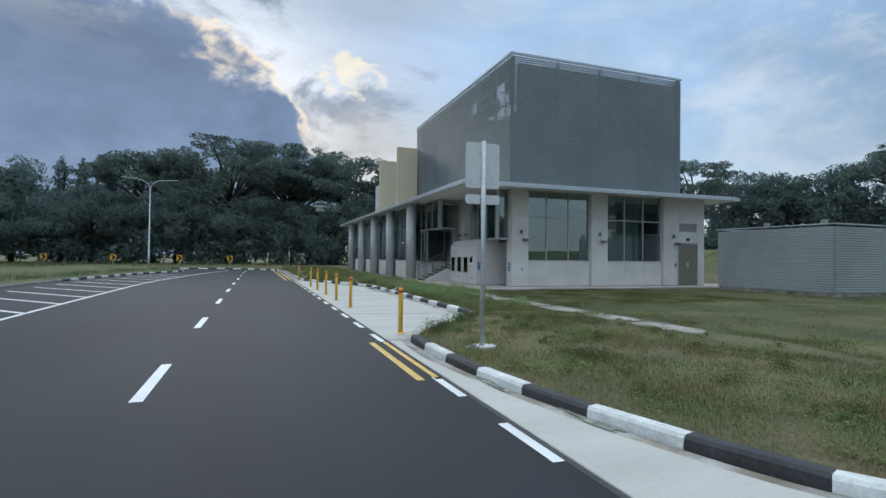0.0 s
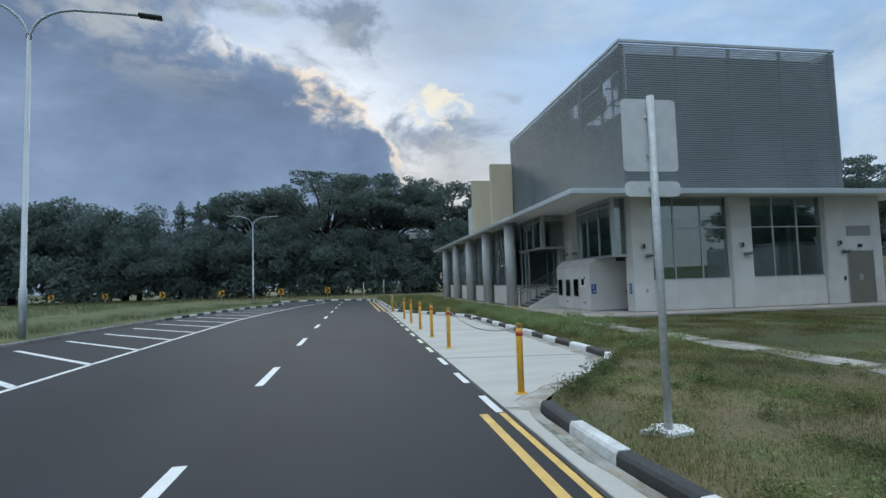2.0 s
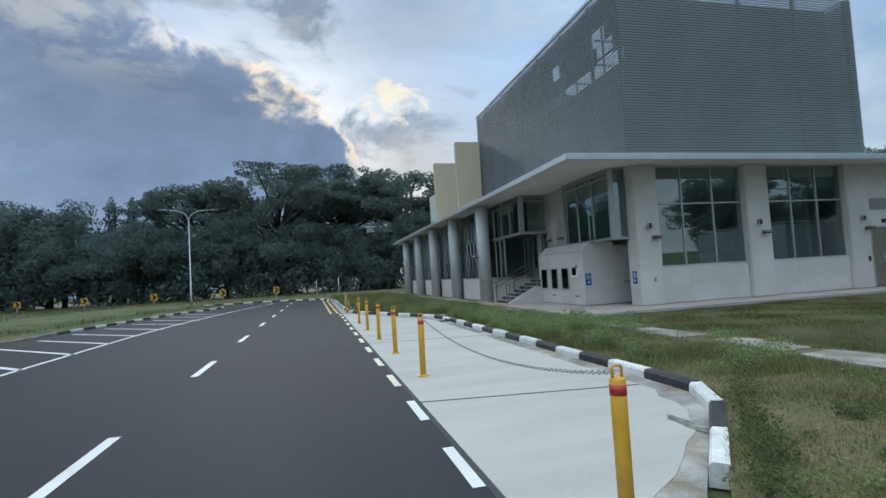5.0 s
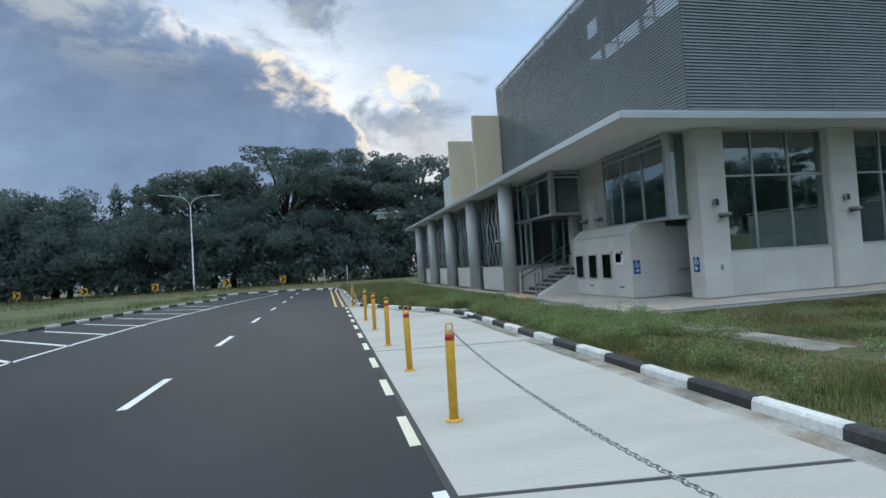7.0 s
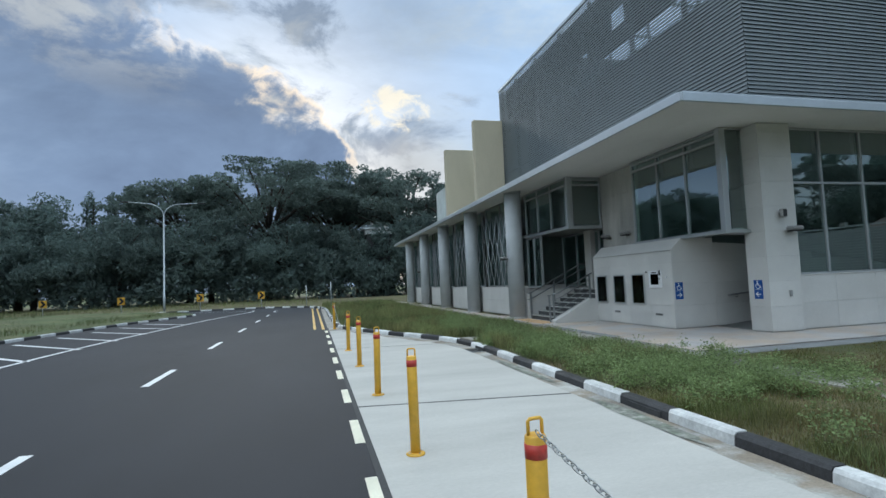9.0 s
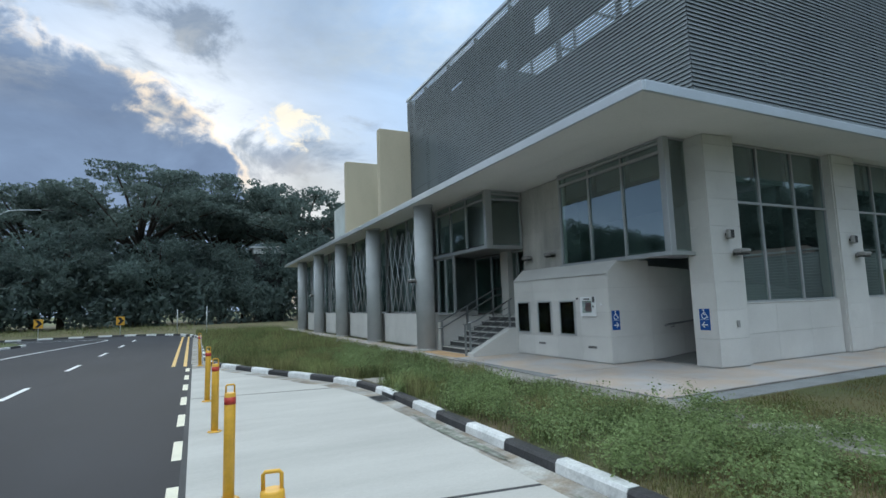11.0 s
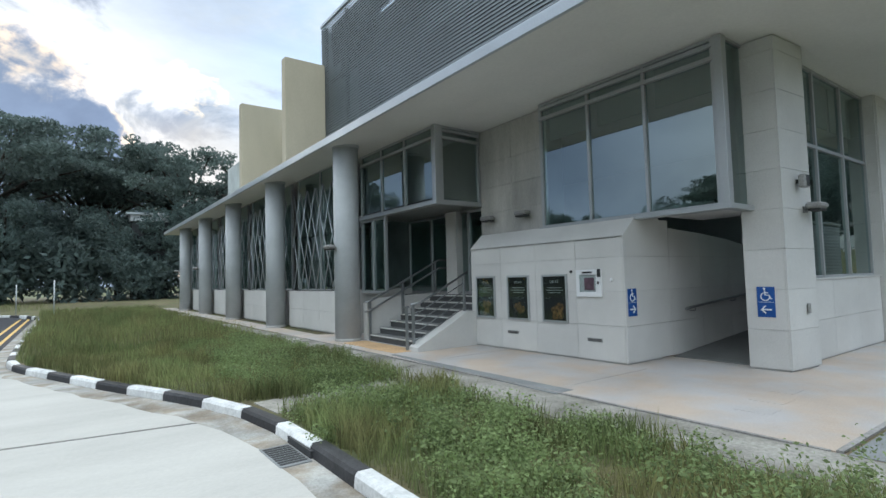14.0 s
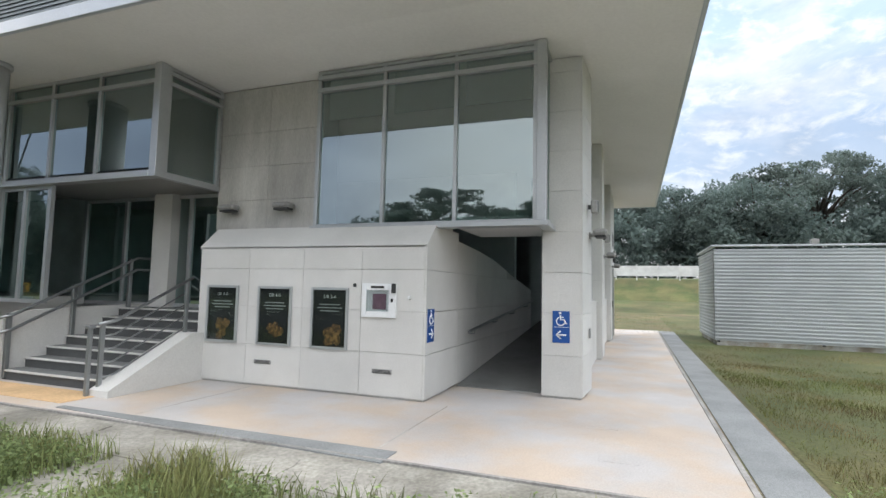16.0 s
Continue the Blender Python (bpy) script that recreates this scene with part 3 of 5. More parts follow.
# apron round the building, drain strips and slabs
structure("apron", prism([(8.40, 21.47), (27, 21.40), (27, 24.5), (9.0, 33.5), (9.0, 57.5), (8.35, 57.5), (8.42, 33)], -0.02, 0.115), APRON, "washed pale concrete apron round the building", "paving")
structure("apron_gutter", prism([(8.45, 20.98), (27, 20.85), (27, 21.37), (8.40, 21.44)], -0.02, 0.108), DRAIN, "grey concrete drain channel edging the lawn", "drain")
structure("drain_cover", prism([(8.30, 24.35), (8.62, 24.35), (8.60, 28.7), (8.50, 28.7)], 0, 0.121), DRAIN, "grey drain cover strip in the apron", "drain cover")
structure("tactile_paving", prism([(8.66, 28.85), (9.24, 28.85), (9.24, 31.2), (8.66, 31.2)], 0, 0.122), TACTILE, "orange tactile paving before the stairs", "paving")
structure("apron_edge", prism([(8.40, 21.47), (27, 21.40), (27, 21.45), (8.40, 21.52)], 0, 0.124), KERB_G, "thin pale edging strip along the apron", "edging")
structure("apron_edge", prism([(8.345, 21.55), (8.385, 21.55), (8.41, 33), (8.37, 33)], 0, 0.124), KERB_G, "thin concrete edging strip along the apron", "edging")
for k, y in enumerate((24.55, 27.6, 33.6)):
    part("groove", box(8.65, 10.55 if k < 2 else 9.3, y, y + 0.012, 0.10, 0.1165), GUTTER, bpy.data.objects["apron"])
structure("far_path", prism([(4.2, 49.5), (8.4, 46.5), (8.4, 48.0), (4.8, 51.2)], 0, VERGE_Z + 0.03), PAD, "short pale concrete path in the grass", "path")
for x0, y0 in ((9.12, 22.30), (9.66, 22.38), (10.25, 22.50)):
    bm = box(x0, x0 + 0.34, y0, y0 + 0.34, 0.10, 0.119, 0.002)
    tagged(part("access_cover", bm, APRON), "square concrete access cover set in the apron", "access cover", kind="structure")
structure("bare_strip", prism([(7.55, 20.2), (8.34, 20.5), (8.34, 33.0), (8.25, 40), (7.9, 40), (7.7, 30), (7.2, 26.5), (7.5, 23)], 0, VERGE_Z + 0.008), SAND, "bare sandy strip beside the apron", "path")
structure("bare_gap", prism([(5.36, 25.8), (6.2, 25.72), (7.25, 25.6), (7.3, 26.75), (6.3, 26.55), (5.30, 26.5)], 0, VERGE_Z + 0.011), SAND, "trodden sandy gap through the grass", "path")
path = thing("old_path", "broken sandy concrete path half lost in grass", "path", kind="structure")
rnd = random.Random(11)
for k, y in enumerate((8.0, 9.9, 11.9, 13.8, 16.0, 18.2, 20.2, 22.6, 25.0, 27.4, 29.8, 32.2)):
    ln, x0, w = rnd.uniform(1.5, 2.0) + (0.5 if y > 20 else 0), 7.55 + rnd.uniform(-0.1, 0.12) + (0.05 if y > 19 else 0), rnd.uniform(0.65, 0.8)
    outline = []
    for i in range(14):
        a = 2 * math.pi * i / 14
        r = 1 + rnd.uniform(-0.12, 0.1)
        outline.append((x0 + w / 2 + 0.62 * w * r * max(-0.8, min(0.8, math.cos(a))), y + ln / 2 + 0.62 * ln * r * max(-0.8, min(0.8, math.sin(a)))))
    part("slab", prism(outline, 0, VERGE_Z + 0.014 + 0.004 * (k % 2)), SAND, path)


# ---- the building ----
def panels(parent, at, u, v, us, vs, mat=STONE, thick=0.03, gap=0.005):
    """Stone panels over a flat wall: at is a corner, u and v its directions, us and vs the joint lines along them."""
    at, u, v = Vector(at), Vector(u).normalized(), Vector(v).normalized()
    nrm = u.cross(v)
    for a, b in zip(us, us[1:]):
        for c, d in zip(vs, vs[1:]):
            bm = add_box(bmesh.new(), a + gap / 2, b - gap / 2, c + gap / 2, d - gap / 2, 0, thick)
            bmesh.ops.transform(bm, matrix=Matrix(((u.x, v.x, nrm.x, at.x), (u.y, v.y, nrm.y, at.y), (u.z, v.z, nrm.z, at.z), (0, 0, 0, 1))), verts=bm.verts)
            part("stone_panel", bm, mat, parent)


def steps_of(lo, hi, n):
    return [lo + (hi - lo) * i / n for i in range(n + 1)]


BASE = 0.115
ROWS = [BASE + 0.03, 0.72, 1.28, 1.84]

# ramp enclosure that carries the menu boards
encl = structure("wall_ramp_enclosure", side_prism([(10.63, BASE), (10.63, 2.17), (10.96, 2.48), (11.6, 2.48), (11.6, BASE)], 24.93, 28.75), STONE_DARK, "pale stone ramp enclosure with a sloped coping", "wall")
panels(encl, (10.63, 28.75, 0), (0, -1, 0), (0, 0, 1), [0, 0.95, 1.92, 2.88, 3.82], [*ROWS, 2.17])
bm = bmesh.new()
vs = [bm.verts.new(p) for p in ((10.60, 28.78, 2.18), (10.60, 24.90, 2.18), (10.95, 24.90, 2.498), (10.95, 28.78, 2.498), (11.62, 24.90, 2.498), (11.62, 28.78, 2.498))]
bm.faces.new((vs[0], vs[1], vs[2], vs[3])), bm.faces.new((vs[3], vs[2], vs[4], vs[5]))
ex = bmesh.ops.extrude_face_region(bm, geom=bm.faces[:])
bmesh.ops.translate(bm, vec=(0, 0, -0.03), verts=[g for g in ex["geom"] if isinstance(g, bmesh.types.BMVert)])
part("coping", bm, STONE, encl, "sloped stone coping")
# the side of the ramp, which steps down and falls away
ramp_side = [(10.66, BASE + 0.03), (10.66, 2.16), (10.95, 2.45), (11.9, 2.46), (11.9, 2.34), (13.8, 2.22), (18.0, 1.62), (18.0, BASE + 0.03)]
structure("wall_ramp", side_prism([(x, z) for x, z in ramp_side], 24.93, 25.2), STONE_DARK, "pale stone wall along the ramp", "wall")
rw = thing("ramp_wall_cladding", "pale stone cladding on the ramp wall", "wall", kind="structure")
for a, b in zip([10.60, 11.9, 12.95, 14.05, 15.2, 16.35, 17.5], [11.9, 12.95, 14.05, 15.2, 16.35, 17.5, 18.0]):
    for c, d in zip([*ROWS], [*ROWS[1:], 3.0]):
        def top(x):
            return 2.16 + (x - 10.6) * 0.88 if x < 10.95 else 2.468 if x <= 11.9 and b <= 11.91 else 2.34 - (x - 11.9) * 0.055 if x < 13.8 else 2.22 - (x - 13.8) * 0.143
        za, zb = min(d, top(a + 0.003)) - 0.003, min(d, top(b - 0.003)) - 0.003
        if za > c + 0.05 and zb > c + 0.02:
            mid = [(10.95, min(d, top(10.951)) - 0.003)] if a < 10.95 < b else []
            part("stone_panel", side_prism([(a + 0.003, c + 0.003), (a + 0.003, za), *mid, (b - 0.003, zb), (b - 0.003, c + 0.003)], 24.90, 24.93), STONE, rw)
structure("ramp", side_prism([(11.9, BASE - 0.05), (11.9, BASE + 0.012), (19.5, 0.75), (19.5, BASE - 0.05)], 23.62, 24.90), STAIR, "rising grey concrete ramp into the building", "ramp")

# stone wall over the enclosure, and the piers
hi = structure("wall_front", box(11.28, 11.7, 27.02, 29.12, 2.49, 4.98), STONE_DARK, "pale stone front wall under the canopy", "wall")
# these panels carry the canopy's shade in their base colour, besides stains
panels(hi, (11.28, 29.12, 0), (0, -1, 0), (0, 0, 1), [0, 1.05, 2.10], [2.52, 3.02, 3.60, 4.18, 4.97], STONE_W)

corner = structure("column_corner", prism([(11.67, 23.56), (11.69, 23.03), (12.49, 22.97), (12.50, 23.6)], BASE, 4.98), STONE_DARK, "square pale stone corner column", "column")
CR = [BASE + 0.03, 0.70, 1.28, 1.86, 2.44, 3.02, 3.60, 4.18, 4.76, 4.97]
for (ax, ay), (bx, by) in (((11.67, 23.56), (11.69, 23.03)), ((11.66, 23.03), (12.50, 22.97)), ((12.50, 22.94), (12.50, 23.14))):
    panels(corner, (ax, ay, 0), (bx - ax, by - ay, 0), (0, 0, 1), [0, math.hypot(bx - ax, by - ay)], CR)

low = structure("wall_south", box(12.48, 23.85, 23.14, 23.45, BASE, 1.37), STONE_DARK, "low pale stone wall under the tall windows", "wall")
panels(low, (12.50, 23.14, 0), (1, 0, 0), (0, 0, 1), [0, 1.25, 2.50, 3.75], [BASE + 0.03, 0.75, 1.385])
panels(low, (17.35, 23.14, 0), (1, 0, 0), (0, 0, 1), [0, 1.2, 2.4, 3.65], [BASE + 0.03, 0.75, 1.385])
structure("window_sill", box(12.52, 21.0, 23.09, 23.40, 1.385, 1.41, 0.004), STONE, "thin stone sill under the tall windows", "sill")
for nm, x0, x1 in (("pier_south", 16.32, 17.30),):
    p = structure(nm, box(x0, x1, 23.02, 23.5, BASE, 4.98), STONE_DARK, "pale stone pier between tall windows", "pier")
    panels(p, (x0, 23.02, 0), (1, 0, 0), (0, 0, 1), [0, x1 - x0], CR)
    panels(p, (x0, 23.5, 0), (0, -1, 0), (0, 0, 1), [0, 0.48], CR)
east = structure("wall_south_east", box(21.05, 23.92, 23.02, 23.6, BASE, 4.98), STONE_DARK, "pale stone end wall with a service door", "wall")
panels(east, (21.05, 23.02, 0), (1, 0, 0), (0, 0, 1), [0, 0.98], CR)
panels(east, (23.46, 23.02, 0), (1, 0, 0), (0, 0, 1), [0, 0.46], CR)
panels(east, (22.03, 23.02, 0), (1, 0, 0), (0, 0, 1), [0, 1.43], [2.50, 3.02, 3.60, 4.18, 4.97])
panels(east, (21.05, 23.6, 0), (0, -1, 0), (0, 0, 1), [0, 0.58], CR)

# roof canopy
canopy = thing("canopy", "broad flat roof canopy with white soffit and silver edge", "roof", kind="structure")
bm = bmesh.new()
outer = [bm.verts.new(p) for p in ((8.46, 21.58, 4.84), (24.9, 21.58, 4.84), (24.9, 57.4, 4.84), (8.46, 57.4, 4.84))]
inner = [bm.verts.new(p) for p in ((9.9, 22.95, 4.985), (23.9, 22.95, 4.985), (23.9, 56.5, 4.985), (9.9, 56.5, 4.985))]
bm.faces.new(inner)
for i in range(4):
    bm.faces.new((outer[i], outer[(i + 1) % 4], inner[(i + 1) % 4], inner[i]))
part("soffit", bm, SOFFIT, canopy, "smooth white painted soffit")
part("fascia", box(8.40, 8.46, 21.52, 57.45, 4.83, 5.00, 0.008), FASCIA, canopy, "silver metal edge")
part("fascia", box(8.465, 24.95, 21.52, 21.58, 4.83, 5.00, 0.008), FASCIA, canopy, "silver metal edge")
part("fascia", box(24.90, 24.95, 21.585, 57.45, 4.83, 5.00, 0.008), FASCIA, canopy, "silver metal edge")
part("roof_deck", box(8.55, 24.8, 21.66, 57.3, 4.995, 5.03), FASCIA, canopy)
part("upper_lip", box(8.52, 24.8, 21.585, 21.655, 4.99, 5.05), FASCIA, canopy, "silver metal edge")
part("upper_lip", box(8.465, 8.545, 21.66, 57.3, 4.99, 5.05), FASCIA, canopy, "silver metal edge")

# rooms behind the glass
structure("floor_inside", box(11.72, 23.5, 25.25, 57, 0.9, 1.14), ROOM, "dim floor inside the building", "floor")
structure("wall_inside", box(17.8, 18.0, 25.3, 57, 1.15, 4.78), ROOM, "dim inner wall behind the glass", "wall")
structure("wall_back", box(9.6, 23.9, 57.0, 57.3, BASE, 4.97), ROOM, "plain rear wall of the building", "wall")
structure("wall_east", box(23.6, 23.9, 23.62, 56.9, BASE, 4.97), ROOM, "plain east wall of the building", "wall")
structure("wall_ramp_end", box(19.5, 19.7, 23.5, 25.2, BASE, 4.97), ROOM, "dim wall at the head of the ramp", "wall")


def window(name, label, origin, u, width, z0, z1, mullions, transoms, depth=0.07, frame_w=0.06, head=()):
    """A glazed wall from origin along u: frame bars and one pane in each field."""
    root = thing(name, label, "window", kind="structure")
    o, u = Vector(origin), Vector(u).normalized()
    nrm = u.cross(Vector((0, 0, 1)))
    us, zs = [0, *mullions, width], [z0, *transoms, z1]

    def bar(a, b, c, d, lift=0.0, nm="frame_bar"):
        bm = add_box(bmesh.new(), a, b, -depth / 2, depth / 2, c, d)
        bmesh.ops.transform(bm, matrix=Matrix(((u.x, nrm.x, 0, o.x), (u.y, nrm.y, 0, o.y), (0, 0, 1, 0), (0, 0, 0, 1))) @ Matrix.Translation((0, lift, 0)), verts=bm.verts)
        part(nm, bm, FRAME, root)

    for i, m in enumerate(us):
        w = frame_w if 0 < i < len(us) - 1 else frame_w * 1.2
        a = min(max(m - w / 2, 0), width - w)
        bar(a, a + w, z0, z1, 0.004)
    for i, z in enumerate(zs):
        h = frame_w * 0.9
        c = min(max(z - h / 2, z0), z1 - h)
        bar(0.002, width - 0.002, c, c + h)
    for z in head:
        bar(0.002, width - 0.002, z - 0.03, z + 0.03, 0.03, "head_bar")
    for a, b in zip(us, us[1:]):
        for c, d in zip(zs, zs[1:]):
            bm = bmesh.new()
            q = [bm.verts.new(o + u * x + Vector((0, 0, z))) for x, z in ((a + 0.01, c + 0.01), (b - 0.01, c + 0.01), (b - 0.01, d - 0.01), (a + 0.01, d - 0.01))]
            bm.faces.new(q)
            pane = part("pane", bm, GLASS, root, tidy=False)
            pane.visible_shadow = False
    return root


window("window_1", "tall dark-glazed window in aluminium frame", (12.50, 23.24, 0), (1, 0, 0), 3.82, 1.40, 4.97, [1.22, 2.52], [3.62])
window("window_2", "tall dark-glazed window in aluminium frame", (17.32, 23.24, 0), (1, 0, 0), 3.72, 1.40, 4.97, [1.22, 2.46], [3.62])
window("window_3", "wide oriel window over the ramp, dark glass", (11.04, 26.98, 0), (0, -1, 0), 3.46, 2.50, 4.97, [1.17, 2.30], [], frame_w=0.05, head=(4.66, 4.86))
part("corner_post", box(10.97, 11.10, 23.40, 23.53, 2.45, 4.97, 0.006), FRAME, bpy.data.objects["window_3"], "thick aluminium corner post")
part("sill_bar", box(10.93, 11.15, 23.36, 27.0, 2.445, 2.515, 0.006), FRAME, bpy.data.objects["window_3"], "aluminium sill")
window("window_4", "narrow return pane of the oriel window", (11.10, 23.46, 0), (1, 0, 0), 0.78, 2.50, 4.97, [], [], frame_w=0.04)
part("sill_bar", box(11.16, 11.85, 23.37, 23.53, 2.445, 2.515, 0.006), FRAME, bpy.data.objects["window_4"], "aluminium sill")
structure("oriel_floor", box(11.06, 13.0, 23.65, 24.85, 2.52, 2.60), SOFFIT, "underside of the oriel over the ramp", "soffit")
window("window_5", "entrance oriel of dark glass over the stairs", (10.0, 32.7, 0), (0, -1, 0), 3.6, 3.26, 4.97, [1.15, 2.28], [], frame_w=0.06, head=(4.70,))
part("corner_post", box(9.92, 10.10, 29.06, 29.20, 3.20, 4.97, 0.006), FRAME, bpy.data.objects["window_5"], "thick aluminium corner post")
part("sill_bar", box(9.92, 10.10, 29.21, 32.75, 3.20, 3.28, 0.006), FRAME, bpy.data.objects["window_5"], "aluminium sill")
window("window_6", "side panes of the entrance oriel", (10.1, 29.13, 0), (1, 0, 0), 1.12, 3.26, 4.97, [], [], frame_w=0.05, head=(4.70, 4.86))
part("sill_bar", box(10.11, 11.24, 29.08, 29.18, 3.20, 3.28, 0.006), FRAME, bpy.data.objects["window_6"], "aluminium sill")
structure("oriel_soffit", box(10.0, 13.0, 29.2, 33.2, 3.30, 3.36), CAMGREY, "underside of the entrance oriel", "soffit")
window("window_7", "dark glazed entrance screen at the stair head", (11.75, 33.1, 0), (0, -1, 0), 3.9, 1.16, 3.28, [1.2, 2.0, 2.9], [], frame_w=0.07)
structure("pier_entrance", box(11.55, 11.95, 30.5, 30.95, 1.15, 3.29), STONE, "pale stone pier at the entrance", "pier")

window("window_8", "dark glazed screen under the entrance oriel", (10.06, 32.85, 0), (0, -1, 0), 1.36, 1.22, 3.20, [0.68], [], frame_w=0.07)

# pale blinds behind the upper panes
for y0, y1 in ((25.9, 26.9), (24.75, 25.75), (23.65, 24.6)):
    tagged(part("roller_blind", box(11.22, 11.24, y0, y1, 4.25, 4.98), BLIND), "pale roller blind drawn part way down", "blind", group="roller blinds")
for x0, x1 in ((12.85, 13.75), (13.9, 15.0), (15.15, 16.25), (17.45, 18.5), (18.65, 19.7), (19.85, 20.95)):
    tagged(part("roller_blind", box(x0, x1, 23.42, 23.44, 4.15, 4.98), BLIND), "pale roller blind drawn part way down", "blind", group="roller blinds")

# long front: low walls, lattice windows and round columns
COLS = [31.62, 37.05, 42.45, 47.9, 53.4]


def round_column():
    root = thing("round_column", "smooth grey round column holding the canopy", "column", "round columns of the canopy")
    part("shaft", lathe([(0.31, 0), (0.31, 4.72)], 28), ROUND, root)
    part("capital", lathe([(0.31, 4.722), (0.34, 4.75), (0.34, 4.80)], 28), ROUND, root)
    part("base", lathe([(0.325, 0.0), (0.325, 0.05), (0.312, 0.06)], 28), STONE_DARK, root, "dark base joint")
    return root


col = round_column()
col.location = (9.0, COLS[0], BASE)
for y in COLS[1:]:
    copy_thing(col, pose(9.0, y, BASE))

for k in range(5):
    y0 = COLS[k] + (1.35 if k == 0 else 0.28)
    y1 = (COLS[k + 1] - 0.28) if k < 4 else 57.0
    w = structure("wall_low", box(9.38, 9.75, y0, y1, BASE, 1.28), STONE_DARK, "low pale stone wall between round columns", "wall")
    n = 4 if y1 - y0 > 4.5 else 3
    panels(w, (9.38, y1, 0), (0, -1, 0), (0, 0, 1), steps_of(0, y1 - y0, n), [BASE + 0.04, 0.72, 1.29])
    g = window("window_lattice", "dark window behind a diamond lattice screen", (9.70, y1, 0), (0, -1, 0), y1 - y0, 1.30, 4.97, [(y1 - y0) / 2], [], frame_w=0.05)
    bars, p, h = [], 0.62, 3.1
    z0 = 1.31
    for s in (1, -1):
        i = -8
        while i * p < (y1 - y0) + h:
            a, b = i * p, i * p + s * h * 0.40
            lo, hi2 = 0.0, 1.0
            if b != a:
                for lim in (0.02, y1 - y0 - 0.02):
                    t = (lim - a) / (b - a)
                    if lim < 1:
                        lo, hi2 = (max(lo, t), hi2) if b > a else (lo, min(hi2, t))
                    else:
                        lo, hi2 = (lo, min(hi2, t)) if b > a else (max(lo, t), hi2)
            if hi2 - lo > 0.05:
                bars.append(((9.50 + 0.012 * s, y0 + a + (b - a) * lo, z0 + h * lo), (9.50 + 0.012 * s, y0 + a + (b - a) * hi2, z0 + h * hi2)))
            i += 1
    lat = thing("lattice_screen", "pale metal diamond lattice before a window", "screen", "lattice screens")
    for a, b in bars:
        part("lattice_bar", tube([a, b], 0.018, 5), FASCIA, lat)
structure("wall_return", box(9.38, 11.7, 32.9, 33.1, BASE, 1.30), STONE, "low stone wall beside the stairs", "wall")

# stairs
stairs = thing("stairs", "grey granite stairs up to the entrance", "stairs", kind="structure")
RISE, TREAD, NSTEP = 0.146, 0.30, 7
for k in range(NSTEP):
    x = 9.34 + TREAD * k
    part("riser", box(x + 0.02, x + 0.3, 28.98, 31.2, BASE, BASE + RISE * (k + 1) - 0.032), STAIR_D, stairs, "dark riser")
    part("tread", box(x, x + TREAD + 0.03, 28.98, 31.2, BASE + RISE * (k + 1) - 0.03, BASE + RISE * (k + 1), 0.004), STAIR, stairs)
    part("nosing", box(x - 0.004, x + 0.04, 28.985, 31.195, BASE + RISE * (k + 1) - 0.018, BASE + RISE * (k + 1) + 0.003), STONE, stairs, "pale nosing strip")
structure("landing", box(9.34 + TREAD * NSTEP, 12.5, 28.8, 33.0, 0.5, BASE + RISE * NSTEP + 0.002), STAIR, "grey granite landing before the entrance", "landing")
structure("wall_stair_cheek", side_prism([(9.08, BASE), (9.08, 0.20), (10.35, 0.84), (10.62, 0.84), (10.62, BASE)], 28.62, 28.96), STONE, "sloped stone cheek wall beside the stairs", "wall")
structure("wall_stair_north", side_prism([(9.32, BASE), (9.32, 1.0), (9.6, 1.12), (11.7, 1.20), (11.7, BASE)], 31.22, 31.42), STONE, "pale stone wall on the far side of the stairs", "wall")


def handrail(y, label, mid=True):
    root = thing("handrail", label, "handrail", "stair handrails")
    x0, x1 = 9.12, 10.62
    s = RISE / TREAD
    z = lambda x: BASE + max(0.0, x - 9.3) * s

    def post(x, nm="post"):
        part(nm, box(x - 0.03, x + 0.03, y - 0.02, y + 0.02, BASE, z(x) + 0.92, 0.004), RAIL, root)
    post(9.16), post(10.5)
    part("top_rail", tube([(9.10, y, z(9.1) + 0.92), (9.35, y, z(9.35) + 0.94), (10.6, y, z(10.6) + 0.94)], 0.024, 10), RAIL, root)
    for h in (0.74, 0.56, 0.38, 0.20):
        part("rail_bar", tube([(9.16, y, z(9.16) + h + 0.02), (9.35, y, z(9.35) + h + 0.02), (10.5, y, z(10.5) + h + 0.02)], 0.011, 8), RAIL, root)
    return root


handrail(28.9, "steel stair handrail with bars, beside the cheek wall")
far = thing("handrail", "long steel double handrail on the stair wall", "handrail", "stair handrails")
for x in (9.36, 10.3, 11.3):
    zz = BASE + (x - 9.3) * RISE / TREAD
    part("post", box(x - 0.03, x + 0.03, 31.12, 31.18, min(zz, 1.0), zz + 0.95, 0.004), RAIL, far)
for h in (0.92, 0.70):
    part("top_rail", tube([(9.2, 31.10, BASE + h), (9.36, 31.10, BASE + h + 0.03), (11.4, 31.10, BASE + h + 2.1 * RISE / TREAD), (11.9, 31.10, BASE + h + 2.1 * RISE / TREAD)], 0.024, 10), RAIL, far)
post = thing("rail_bollard", "slim steel post with a reader box by the stairs", "post")
part("shaft", box(9.02, 9.07, 28.94, 28.99, BASE, 0.98, 0.006), RAIL, post)
part("cap", box(9.00, 9.09, 28.92, 29.01, 0.982, 1.02, 0.006), RAIL, post)
rr = thing("ramp_handrail", "round steel handrail fixed along the ramp wall", "handrail")
part("rail", tube([(12.2, 24.80, 0.92), (12.35, 24.80, 0.94), (17.6, 24.80, 1.33)], 0.024, 10), RAIL, rr)
